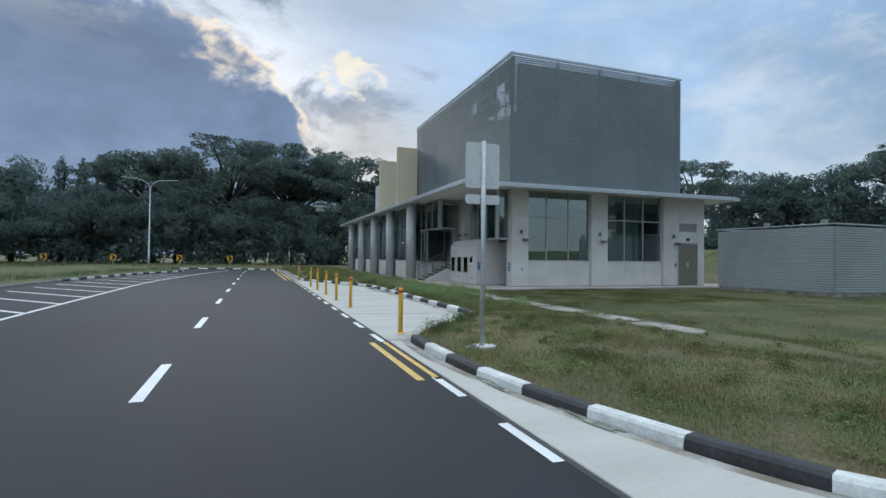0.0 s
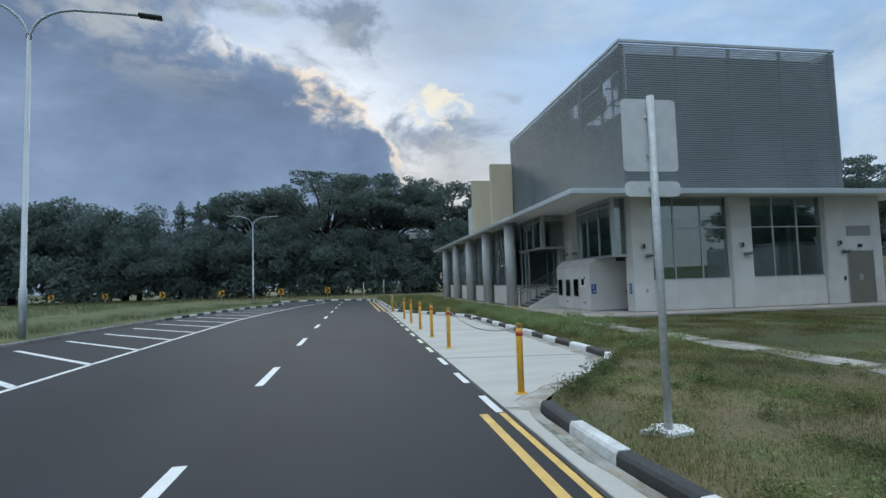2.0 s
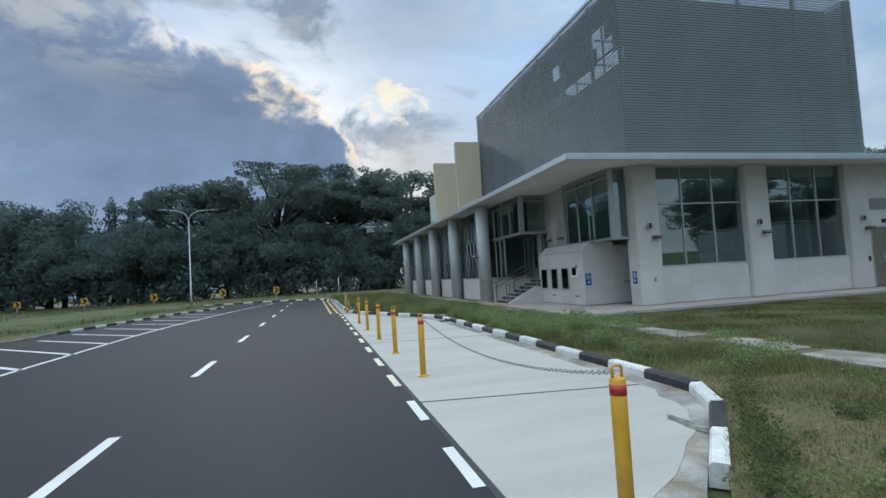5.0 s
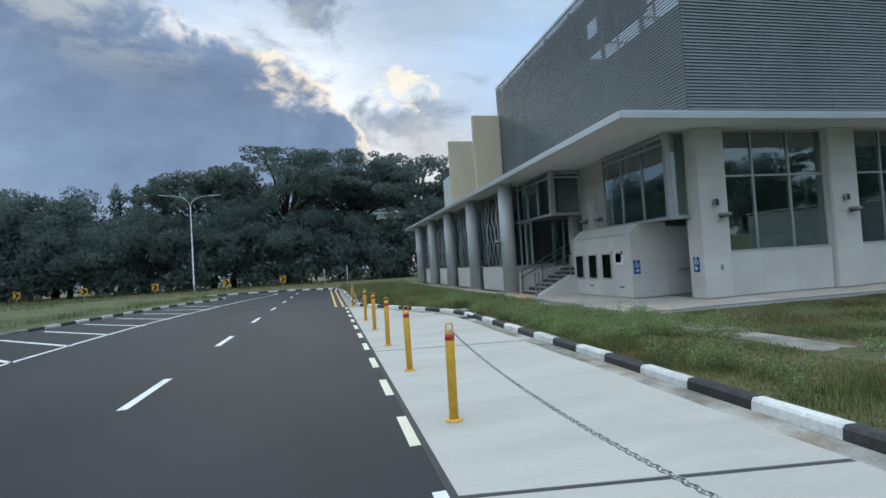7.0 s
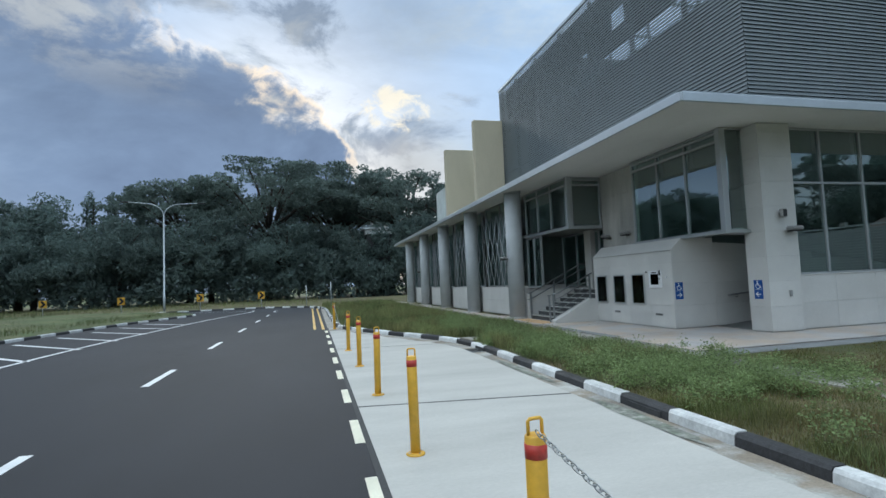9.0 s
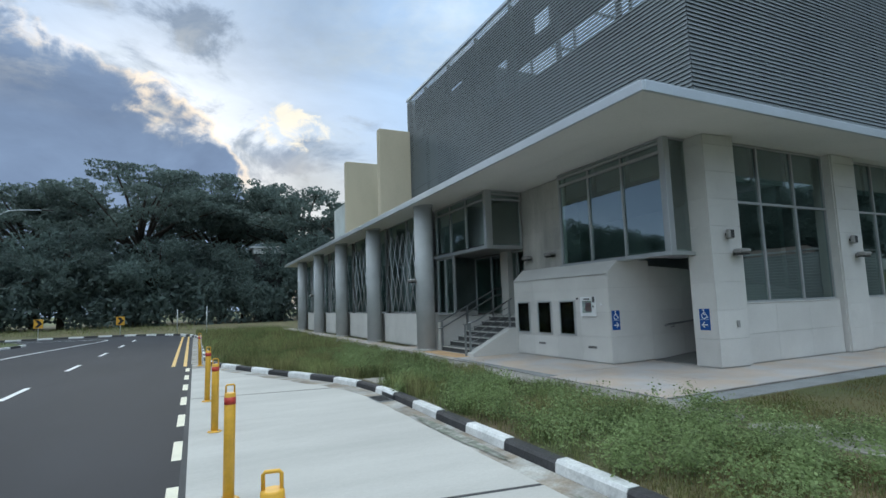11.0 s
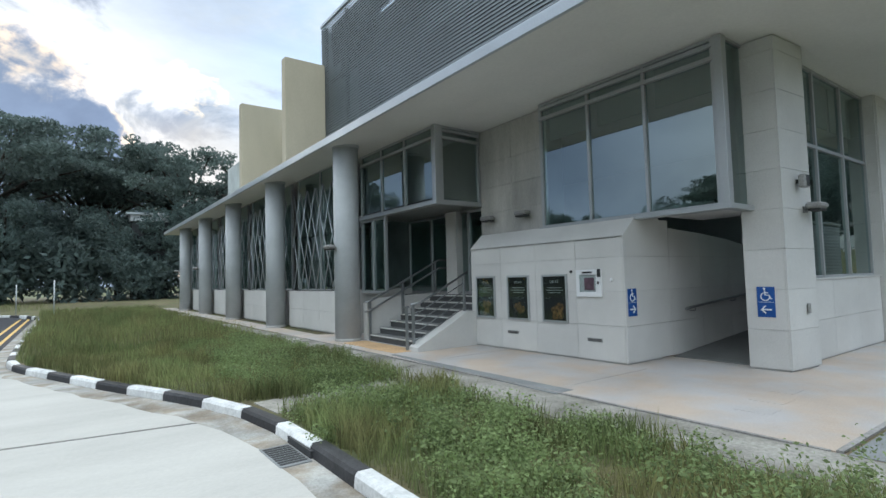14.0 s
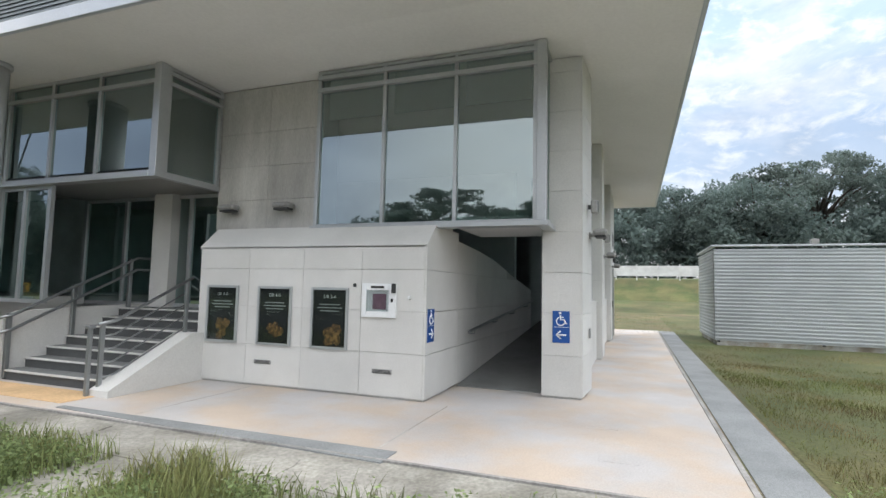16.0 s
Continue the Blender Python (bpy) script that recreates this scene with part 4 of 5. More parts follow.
for x in (12.5, 14.0, 15.5, 17.0):
    z = 0.94 + (x - 12.35) * 0.0743
    part("bracket", tube([(x, 24.91, z - 0.08), (x, 24.80, z - 0.07), (x, 24.80, z - 0.02)], 0.01, 6), RAIL, rr)

# louvred plant screen on the roof
BX0, BX1, BY0, BY1, BZ0, BZ1 = 11.50, 22.14, 22.98, 38.88, 5.06, 11.68
screen = thing("louvre_screen", "tall grey louvred plant screen on the roof", "screen")
PITCH = 0.098
nsl = int((BZ1 - BZ0 - 0.1) / PITCH)


def slat(name, length):
    bm = bmesh.new()
    prof = [(-0.016, 0.038), (0.016, -0.050), (0.026, -0.048), (-0.006, 0.042)]
    a = [bm.verts.new((0, u, z)) for u, z in prof]
    b = [bm.verts.new((length, u, z)) for u, z in prof]
    bm.faces.new(a), bm.faces.new(b[::-1])
    for i in range(4):
        bm.faces.new((a[i], b[i], b[(i + 1) % 4], a[(i + 1) % 4]))
    bmesh.ops.recalc_face_normals(bm, faces=bm.faces)
    me = bpy.data.meshes.new(name)
    bm.to_mesh(me), bm.free()
    me.materials.append(LOUVRE)
    return me


long_x, long_y = slat("slat", BX1 - BX0), slat("slat", BY1 - BY0)
for k in range(nsl):
    z = BZ0 + 0.09 + k * PITCH
    for me, m in ((long_x, pose(BX1, BY0, z, 0, 0, 180)), (long_y, pose(BX0, BY0, z, 0, 0, 90)), (long_y, pose(BX1, BY1, z, 0, 0, -90)), (long_x, pose(BX0, BY1, z))):
        ob = new("slat", me)
        ob.parent, ob.matrix_basis = screen, m
for x0, x1, y0, y1 in ((BX0 - 0.04, BX1 + 0.04, BY0 - 0.05, BY0 + 0.05), (BX0 - 0.04, BX1 + 0.04, BY1 - 0.05, BY1 + 0.05), (BX0 - 0.05, BX0 + 0.05, BY0 + 0.052, BY1 - 0.052), (BX1 - 0.05, BX1 + 0.05, BY0 + 0.052, BY1 - 0.052)):
    part("top_rail", box(x0, x1, y0, y1, BZ1 - 0.06, BZ1 + 0.06, 0.006), FASCIA, screen, "pale metal capping")
    part("bottom_rail", box(x0, x1, y0, y1, BZ0 - 0.05, BZ0 + 0.04, 0.006), STEEL_D, screen)
for x in steps_of(BX0 + 0.15, BX1 - 0.15, 4):
    for y in (BY0 + 0.14, BY1 - 0.14):
        part("post", box(x - 0.05, x + 0.05, y - 0.06, y + 0.06, 5.035, BZ1 - 0.07), STEEL_D, screen)
for y in steps_of(BY0 + 2.0, BY1 - 2.0, 5):
    for x in (BX0 + 0.14, BX1 - 0.14):
        part("post", box(x - 0.06, x + 0.06, y - 0.05, y + 0.05, 5.035, BZ1 - 0.07), STEEL_D, screen)
for z in (7.2, 9.4):
    part("rail", box(BX0 + 0.21, BX0 + 0.29, BY0 + 0.3, BY1 - 0.3, z - 0.05, z + 0.05), STEEL_D, screen)
    part("rail", box(BX0 + 0.3, BX1 - 0.3, BY0 + 0.21, BY0 + 0.29, z - 0.05, z + 0.05), STEEL_D, screen)
# unseen dark boxes and sheets, added so that little sky shows between slats
plant = thing("plant_room", "dark filler added inside the louvred screen against the sky", "plant room")
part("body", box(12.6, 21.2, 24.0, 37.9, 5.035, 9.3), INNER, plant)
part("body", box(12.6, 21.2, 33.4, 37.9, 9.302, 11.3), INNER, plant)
rnd = random.Random(14)
for row, (z0, z1) in enumerate(((9.31, 10.0), (10.04, 10.62), (10.66, 11.66))):
    y = 23.2
    while y < 38.3:
        w = rnd.uniform(0.5, 1.3)
        if rnd.random() < (0.80, 0.62, 1.0)[row]:
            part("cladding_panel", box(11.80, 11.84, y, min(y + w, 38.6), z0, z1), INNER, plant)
        y += w + (0.05 if row < 2 else 0.004)
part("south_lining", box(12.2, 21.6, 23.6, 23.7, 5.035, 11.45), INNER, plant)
for y in (25.2, 27.4, 29.6, 31.8):
    part("beam", box(12.0, 21.6, y, y + 0.06, 10.4, 10.47), STEEL_D, plant)
    part("post", box(12.3, 12.36, y, y + 0.06, 5.035, 11.3), STEEL_D, plant)

# cream fin walls beyond the screen
for nm, y, x1 in (("fin_wall", 38.42, 11.42), ("fin_wall", 44.4, 12.4)):
    tagged(part(nm, box(9.85, x1, y, y + 0.40, 5.032, 9.95, 0.015), CREAM), "cream rendered fin wall rising from the roof", "wall", kind="structure")
structure("wall_upper", box(12.0, 21.0, 39.7, 56, 5.035, 9.2), ROOM, "grey upper storey behind the fin walls", "wall")


# ---- street furniture ----
def bollard():
    root = thing("bollard", "yellow steel bollard with a red band and loop handle", "bollard", "bollards along the lay-by")
    part("base_plate", lathe([(0.088, 0), (0.088, 0.012), (0.07, 0.022), (0.05, 0.024)], 18), YELLOW, root)
    part("shaft", lathe([(0.046, 0.024), (0.047, 0.885), (0.041, 0.893)], 20), YELLOW, root)
    part("band", lathe([(0.0485, 0.797), (0.0485, 0.858)], 20), RED, root, "red reflective band")
    part("handle", tube([(-0.035, 0, 0.89), (-0.035, 0, 0.95), (-0.027, 0, 0.96), (0.027, 0, 0.96), (0.035, 0, 0.95), (0.035, 0, 0.89)], 0.008, 8), YELLOW, root)
    for a in range(4):
        x, y = 0.068 * math.cos(a * math.pi / 2 + 0.6), 0.068 * math.sin(a * math.pi / 2 + 0.6)
        part("bolt", lathe([(0.008, 0.018), (0.008, 0.030)], 6, at=(x, y, 0)), CHAIN, root, "small steel bolt")
    return root


BOLLARDS = [(2.54, 10.14, 1), (2.46, 15.45, 0.5), (2.435, 18.12, -0.6), (2.42, 20.84, 0.4), (2.40, 23.65, 0.2), (2.36, 26.30, 0.8), (2.30, 33.2, -0.8)]
first = bollard()
first.matrix_basis = pose(BOLLARDS[0][0], BOLLARDS[0][1], 0.004, 0, 0, 12)
for x, y, lean in BOLLARDS[1:]:
    copy_thing(first, pose(x, y, 0.006, 0, lean, 20 * lean))


def chain(a, b, sag, label):
    root = bmesh.new()
    a, b = Vector(a), Vector(b)
    n = int((b - a).length / 0.036)
    at = lambda t: a.lerp(b, t) + Vector((0.03 * math.sin(math.pi * t), 0, -sag * 4 * t * (1 - t)))
    for i in range(n):
        p, q = at(i / n), at((i + 1) / n)
        t = (q - p).normalized()
        s = t.cross(Vector((0, 0, 1))).normalized()
        w = s if i % 2 else t.cross(s)
        c = (p + q) / 2
        tube([c + t * 0.026 * math.cos(k * math.pi / 4) + w * 0.012 * math.sin(k * math.pi / 4) for k in range(8)], 0.0036, 4, root, closed=True)
    return tagged(part("chain", root, CHAIN), label, "chain")


chain((2.54, 10.17, 0.92), (2.46, 15.42, 0.92), 0.22, "sagging steel chain between two yellow bollards")
chain((2.30, 33.17, 0.92), (2.36, 26.33, 0.92), 0.55, "sagging steel chain between two yellow bollards")


def rounded(x0, x1, z0, z1, r, y0, y1):
    pts = []
    for cx, cz, a0 in ((x1 - r, z1 - r, 0), (x0 + r, z1 - r, 90), (x0 + r, z0 + r, 180), (x1 - r, z0 + r, 270)):
        pts += [(cx + r * math.cos(radians(a0 + d)), cz + r * math.sin(radians(a0 + d))) for d in (0, 30, 60, 90)]
    return side_prism(pts, y0, y1)


sign = thing("road_sign", "grey back of a road sign on a galvanised pole", "road sign", at=(0, 0, 0))
part("pole", tube([(3.19, 7.68, 0.1), (3.19, 7.68, 3.34)], 0.036, 14), GALV, sign)
part("panel", rounded(2.90, 3.48, 2.60, 3.32, 0.04, 7.72, 7.727), SIGN_BACK, sign, "unpainted aluminium sign panel")
part("plate", rounded(2.90, 3.49, 2.35, 2.50, 0.05, 7.72, 7.727), SIGN_BACK, sign, "small unpainted aluminium plate")
for z in (2.76, 3.14, 2.425):
    part("clamp", box(3.135, 3.245, 7.70, 7.719, z - 0.015, z + 0.015, 0.003), GALV, sign)
bm = bmesh.new()
rnd = random.Random(3)
ring = [(3.19 + r * math.cos(a), 7.70 + 0.7 * r * math.sin(a)) for a, r in ((2 * math.pi * i / 14, rnd.uniform(0.18, 0.30)) for i in range(14))]
prism(ring, 0.08, 0.135, bm)
part("footing", bm, KERB_W, sign, "splashed white cement footing")


def street_lamp():
    root = thing("street_lamp", "tall grey street lamp with two curved arms", "street lamp", "street lamps")
    part("pole", tube([(0, 0, -0.1), (0, 0, 1.6), (0, 0, 1.62), (0, 0, 9.8)], [0.11, 0.11, 0.085, 0.06], 14), LAMPGREY, root)
    part("base_door", box(-0.05, 0.05, -0.118, -0.10, 0.5, 1.1, 0.004), LAMPGREY, root)
    for s in (-1, 1):
        arm = [(0.02 * s, 0, 9.7)]
        arm += [(s * (0.04 + 1.5 * (1 - math.cos(a))), 0, 9.75 + 1.15 * math.sin(a)) for a in [0.1, 0.35, 0.6, 0.85, 1.1, 1.35, 1.57]]
        arm += [(s * 2.2, 0, 10.96), (s * 3.2, 0, 11.02)]
        part("arm", tube(arm, [0.05] * 3 + [0.045] * (len(arm) - 3), 10), LAMPGREY, root)
        part("lamp_head", box(min(s * 3.1, s * 3.85), max(s * 3.1, s * 3.85), -0.14, 0.14, 10.97, 11.08, 0.03), STEEL_D, root, "flat dark lamp head")
    return root


lamp = street_lamp()
lamp.matrix_basis = pose(-10.6, 22.3, 0.12, 0, 0, 12)
lamp.scale = (1.05, 1.05, 1.05)
copy_thing(lamp, pose(-11.1, 63.3, 0.09, 0, 0, 8)).scale = (0.87, 0.87, 0.87)


def chevron_sign():
    root = thing("chevron_sign", "yellow chevron bend sign on a short post", "road sign", "chevron signs round the bend")
    part("post", tube([(0, 0, -0.1), (0, 0, 1.33)], 0.03, 8), GALV, root)
    part("panel", box(-0.28, 0.28, -0.05, -0.035, 0.72, 1.36, 0.004), AMBER, root, "yellow panel")
    bm = side_prism([(-0.22, 0.78), (0.0, 0.78), (0.23, 1.04), (0.0, 1.30), (-0.22, 1.30), (0.0, 1.04)], -0.056, -0.051)
    part("arrow", bm, BLACK, root, "black chevron")
    return root


chev = chevron_sign()
spots = [(-2.95, 62.2, 0), (-8.0, 62.3, 4), (-14.3, 62.8, 8), (-21.2, 65.4, 18), (-29.2, 70.3, 22), (-38.3, 76.6, 25)]
chev.matrix_basis = pose(spots[0][0], spots[0][1], VERGE_Z, 0, 0, spots[0][2])
for x, y, a in spots[1:]:
    copy_thing(chev, pose(x, y, VERGE_Z, 0, 0, a))
mk = tagged(part("marker_post", tube([(0.98, 59.0, 0.05), (0.98, 59.0, 1.85)], 0.03, 8), GALV), "thin pale marker post in the grass", "post", "marker posts")
mk2 = tagged(part("marker_post", tube([(2.85, 53.4, 0.05), (2.85, 53.4, 2.0)], 0.03, 8), GALV), "thin pale marker post in the grass", "post", "marker posts")


# ---- things on the walls ----
WEST = Matrix(((0, 0, -1, 0), (-1, 0, 0, 0), (0, 1, 0, 0), (0, 0, 0, 1)))   # drawings (right, up, out) laid on a wall that faces -x


def on_west(bm, x, y, z):
    bmesh.ops.transform(bm, matrix=Matrix.Translation((x, y, z)) @ WEST, verts=bm.verts)
    return bm


def menu_board(y, title):
    root = thing("menu_board", "black printed menu poster in a thin aluminium frame", "notice board", "menu boards on the wall")
    w, h, z = 0.60, 0.86, 1.15
    for a, b, c, d in ((-w / 2, -w / 2 + 0.035, -h / 2, h / 2), (w / 2 - 0.035, w / 2, -h / 2, h / 2), (-w / 2 + 0.036, w / 2 - 0.036, h / 2 - 0.035, h / 2), (-w / 2 + 0.036, w / 2 - 0.036, -h / 2, -h / 2 + 0.035)):
        part("frame_bar", on_west(box(a, b, c, d, 0, 0.035, 0.003), 10.598, y, z), FRAME, root, "aluminium frame")
    part("poster", on_west(box(-w / 2 + 0.03, w / 2 - 0.03, -h / 2 + 0.03, h / 2 - 0.03, 0.004, 0.012), 10.598, y, z), BLACK, root, "black printed sheet")
    text(title, 0.07, Matrix.Translation((10.582, y, z + 0.30)) @ WEST, WHITE, "title", root)
    for k, ww in enumerate((0.34, 0.40, 0.30)):
        part("text_line", on_west(box(-ww / 2, ww / 2, 0.185 - 0.045 * k, 0.198 - 0.045 * k, 0.013, 0.0145), 10.598, y, z), GALV, root)
    bm = bmesh.new()
    rr = random.Random(int(y * 10))
    for k in range(7):
        cx, cy, r = rr.uniform(-0.08, 0.17), rr.uniform(-0.34, -0.12), rr.uniform(0.05, 0.10)
        vs = [bm.verts.new((cx + r * rr.uniform(0.7, 1.1) * math.cos(a), cy + r * rr.uniform(0.7, 1.1) * math.sin(a), 0.013 + 0.0004 * k)) for a in (2 * math.pi * i / 9 for i in range(9))]
        bm.faces.new(vs)
    part("picture", on_west(bm, 10.598, y, z), PHOTO, root, "printed picture of a dish")
    part("cover", on_west(box(-w / 2 + 0.036, w / 2 - 0.036, -h / 2 + 0.036, h / 2 - 0.036, 0.022, 0.024), 10.598, y, z), GLASS_C, root, "clear cover sheet").visible_shadow = False
    return root


for y, title in ((28.27, "DR 6-6"), (27.30, "DR 4-6"), (26.36, "DR 5-6")):
    menu_board(y, title)

ic = thing("intercom_box", "steel cabinet with a red call point behind glass", "call point")
for a, b, c, d in ((-0.26, -0.19, -0.23, 0.23), (0.15, 0.26, -0.23, 0.23), (-0.189, 0.149, 0.14, 0.23), (-0.189, 0.149, -0.23, -0.15)):
    part("frame_bar", on_west(box(a, b, c, d, 0, 0.04, 0.004), 10.598, 25.58, 1.42), WHITE, ic, "white painted frame")
part("recess", on_west(box(-0.19, 0.15, -0.15, 0.14, 0.001, 0.008), 10.598, 25.58, 1.42), WHITE, ic)
part("call_point", on_west(box(-0.10, 0.10, -0.12, 0.09, 0.009, 0.026, 0.006), 10.598, 25.58, 1.42), MAUVE, ic, "dull red call unit")
part("cover", on_west(box(-0.188, 0.148, -0.149, 0.139, 0.030, 0.032), 10.598, 25.58, 1.42), GLASS_C, ic, "clear glass door").visible_shadow = False
part("label_plate", on_west(box(-0.12, 0.08, 0.165, 0.195, 0.041, 0.044), 10.598, 25.58, 1.42), BLACK, ic, "dark name plate")
part("handle", on_west(box(0.19, 0.22, -0.02, 0.03, 0.041, 0.06, 0.004), 10.598, 25.58, 1.42), BLACK, ic, "black latch")
part("switch", on_west(box(0.20, 0.26, 0.10, 0.23, 0.041, 0.07, 0.006), 10.598, 25.58, 1.42), STEEL_D, ic, "small dark switch")
for y, z in ((25.97, 1.62), (25.14, 1.47)):
    tagged(part("wall_stud", on_west(lathe([(0.025, 0), (0.025, 0.02), (0.018, 0.03)], 12), 10.598, y, z), STEEL_D if y > 25.5 else WHITE), "small round fitting fixed to the stone wall", "fitting")
for y in (27.48, 25.52):
    v = thing("wall_vent", "small slotted grey vent low in the stone wall", "vent", "vents in the wall")
    part("frame", on_west(box(-0.15, 0.15, -0.03, 0.03, 0, 0.012, 0.003), 10.598, y, 0.47), CAMGREY, v)
    for k in range(3):
        part("slot", on_west(box(-0.13, 0.13, -0.020 + k * 0.016, -0.012 + k * 0.016, 0.0121, 0.014), 10.598, y, 0.47), BLACK, v)


def wheelchair(root, place, right):
    """A wheelchair symbol and an arrow in white on a blue plate; place maps (right, up, out) to the wall."""
    def put(nm, bm, mat, label=""):
        bmesh.ops.transform(bm, matrix=place, verts=bm.verts)
        part(nm, bm, mat, root, label)
    w, h = 0.235, 0.44
    put("plate", box(-w / 2, w / 2, -h / 2, h / 2, 0, 0.008, 0.002), BLUE, "blue enamelled plate")
    put("rule", box(-w / 2 + 0.02, w / 2 - 0.02, -0.006, 0.0, 0.0085, 0.0095), WHITE)
    bm = bmesh.new()
    arc = [(-0.005 + 0.058 * math.cos(radians(a)), 0.078 + 0.058 * math.sin(radians(a)), 0.009) for a in range(110, 390, 20)]
    tube(arc, 0.0085, 6, bm)
    tube([(-0.012, 0.165, 0.009), (-0.006, 0.10, 0.009), (0.045, 0.098, 0.009), (0.068, 0.045, 0.009), (0.085, 0.05, 0.009)], 0.0095, 6, bm)
    tube([(-0.01, 0.135, 0.009), (0.035, 0.133, 0.009)], 0.008, 6, bm)
    lathe([(0.018, 0.0), (0.018, 0.012)], 12, bm, at=(-0.014, 0.192, 0.0))
    put("symbol", bm, WHITE, "white wheelchair symbol")
    s = 1 if right else -1
    bm = bmesh.new()
    tube([(-0.07 * s, -0.11, 0.009), (0.06 * s, -0.11, 0.009)], 0.012, 6, bm)
    tube([(0.005 * s, -0.055, 0.009), (0.065 * s, -0.11, 0.009), (0.005 * s, -0.165, 0.009)], 0.012, 6, bm)
    put("arrow", bm, WHITE, "white arrow")


SOUTH = Matrix(((1, 0, 0, 10.77), (0, 0, -1, 24.898), (0, 1, 0, 1.10), (0, 0, 0, 1)))
s1 = thing("access_sign", "blue wheelchair sign pointing to the ramp", "sign", "wheelchair access signs")
wheelchair(s1, SOUTH, True)
ux, uy = 0.038, -0.9993
COLF = Matrix(((ux, 0, uy, 11.67 + ux * 0.27 + uy * 0.032), (uy, 0, -ux, 23.56 + uy * 0.27 - ux * 0.032), (0, 1, 0, 1.10), (0, 0, 0, 1)))
s2 = thing("access_sign", "blue wheelchair sign pointing back to the ramp", "sign", "wheelchair access signs")
wheelchair(s2, COLF, False)


def flood_lamp(m, label):
    root = thing("wall_lamp", label, "wall lamp", "wall lamps under the canopy")
    for nm, bm, mat in (("back_plate", box(-0.07, 0.07, -0.05, 0.05, 0, 0.02, 0.004), CAMGREY), ("arm", tube([(0, 0, 0.02), (0, 0, 0.12)], 0.025, 8), CAMGREY), ("hood", box(-0.17, 0.17, 0.0, 0.09, 0.06, 0.26, 0.03), CAMGREY), ("lens", box(-0.14, 0.14, -0.035, -0.001, 0.08, 0.24, 0.012), STEEL_D)):
        bmesh.ops.transform(bm, matrix=m, verts=bm.verts)
        part(nm, bm, mat, root)
    return root


def speaker(m, label):
    root = thing("wall_speaker", label, "loudspeaker", "small wall speakers")
    for nm, bm, mat in (("bracket", box(-0.03, 0.03, -0.03, 0.03, 0, 0.04), STEEL_D), ("body", box(-0.075, 0.075, -0.10, 0.10, 0.04, 0.14, 0.02), CAMGREY), ("grille", box(-0.055, 0.055, -0.08, 0.08, 0.1405, 0.146, 0.002), STEEL_D)):
        bmesh.ops.transform(bm, matrix=m, verts=bm.verts)
        part(nm, bm, mat, root)


for y in (28.72, 27.62):
    flood_lamp(Matrix.Translation((11.25, y, 2.84)) @ WEST, "grey hooded lamp on the stone wall")
FACE_S = lambda x, y, z: Matrix(((1, 0, 0, x), (0, 0, -1, y), (0, 1, 0, z), (0, 0, 0, 1)))
for x, y in ((12.20, 22.955), (16.85, 22.988), (21.75, 22.988)):
    flood_lamp(FACE_S(x + 0.1, y, 2.44), "grey hooded lamp on a stone pier")
    speaker(FACE_S(x - 0.12, y, 2.84), "small grey wall speaker above a lamp")
tagged(part("wall_switch", box(12.16, 12.24, 22.93, 22.953, 0.92, 1.06, 0.004), CAMGREY), "small grey switch plate on the column", "switch")
for k, y in enumerate(COLS[:1] + COLS[3:]):
    flood_lamp(Matrix.Translation((8.70, y, 2.35)) @ WEST, "grey hooded lamp on a round column")

door = thing("door_1", "taupe steel service door, closed, in the end wall", "door", kind="structure")
part("leaf", box(22.08, 23.40, 22.995, 23.02, BASE + 0.02, 2.42, 0.004), DOORM, door)
part("frame", box(22.02, 22.075, 22.975, 23.02, BASE, 2.49), FRAME, door)
part("frame", box(23.405, 23.46, 22.975, 23.02, BASE, 2.49), FRAME, door)
part("frame", box(22.08, 23.40, 22.975, 23.02, 2.43, 2.49), FRAME, door)
part("door_handle", tube([(22.2, 22.99, 1.1), (22.2, 22.95, 1.1), (22.34, 22.95, 1.1)], 0.012, 8), RAIL, door, "steel lever")
part("door_sign", box(22.62, 22.82, 22.989, 22.994, 1.15, 1.42), FRAME, door, "pale notice plate")
vent = thing("wall_vent", "wide grey louvred vent above the service door", "vent")
part("frame", box(22.10, 23.35, 22.972, 22.989, 3.14, 3.60, 0.004), CAMGREY, vent)
for k in range(7):
    part("slat", box(22.14, 23.31, 22.962, 22.971, 3.17 + k * 0.058, 3.205 + k * 0.058), CAMGREY, vent)
tagged(part("door_lamp", box(22.62, 22.82, 22.90, 22.988, 2.62, 2.78, 0.02), STEEL_D), "small dark lamp over the service door", "wall lamp")
tagged(part("card_reader", box(21.80, 21.90, 22.96, 22.988, 1.15, 1.35, 0.006), STEEL_D), "small dark card reader beside the door", "card reader")

# corrugated plant enclosure on the lawn
shed = thing("plant_enclosure", "silver corrugated metal plant enclosure on the lawn", "enclosure")


def corrugated(length, z0, z1, pitch=0.105):
    bm, n = bmesh.new(), int((z1 - z0) / pitch)
    prof = []
    for k in range(n):
        z = z0 + k * pitch
        prof += [(0.0, z), (0.0, z + pitch * 0.36), (0.032, z + pitch * 0.50), (0.032, z + pitch * 0.86)]
    prof.append((0.0, z0 + n * pitch))
    prof += [(-0.03, z0 + n * pitch), (-0.03, z0)]
    a, b = [bm.verts.new((0, u, z)) for u, z in prof], [bm.verts.new((length, u, z)) for u, z in prof]
    for i in range(len(prof)):
        j = (i + 1) % len(prof)
        bm.faces.new((a[i], b[i], b[j], a[j]))
    return bm


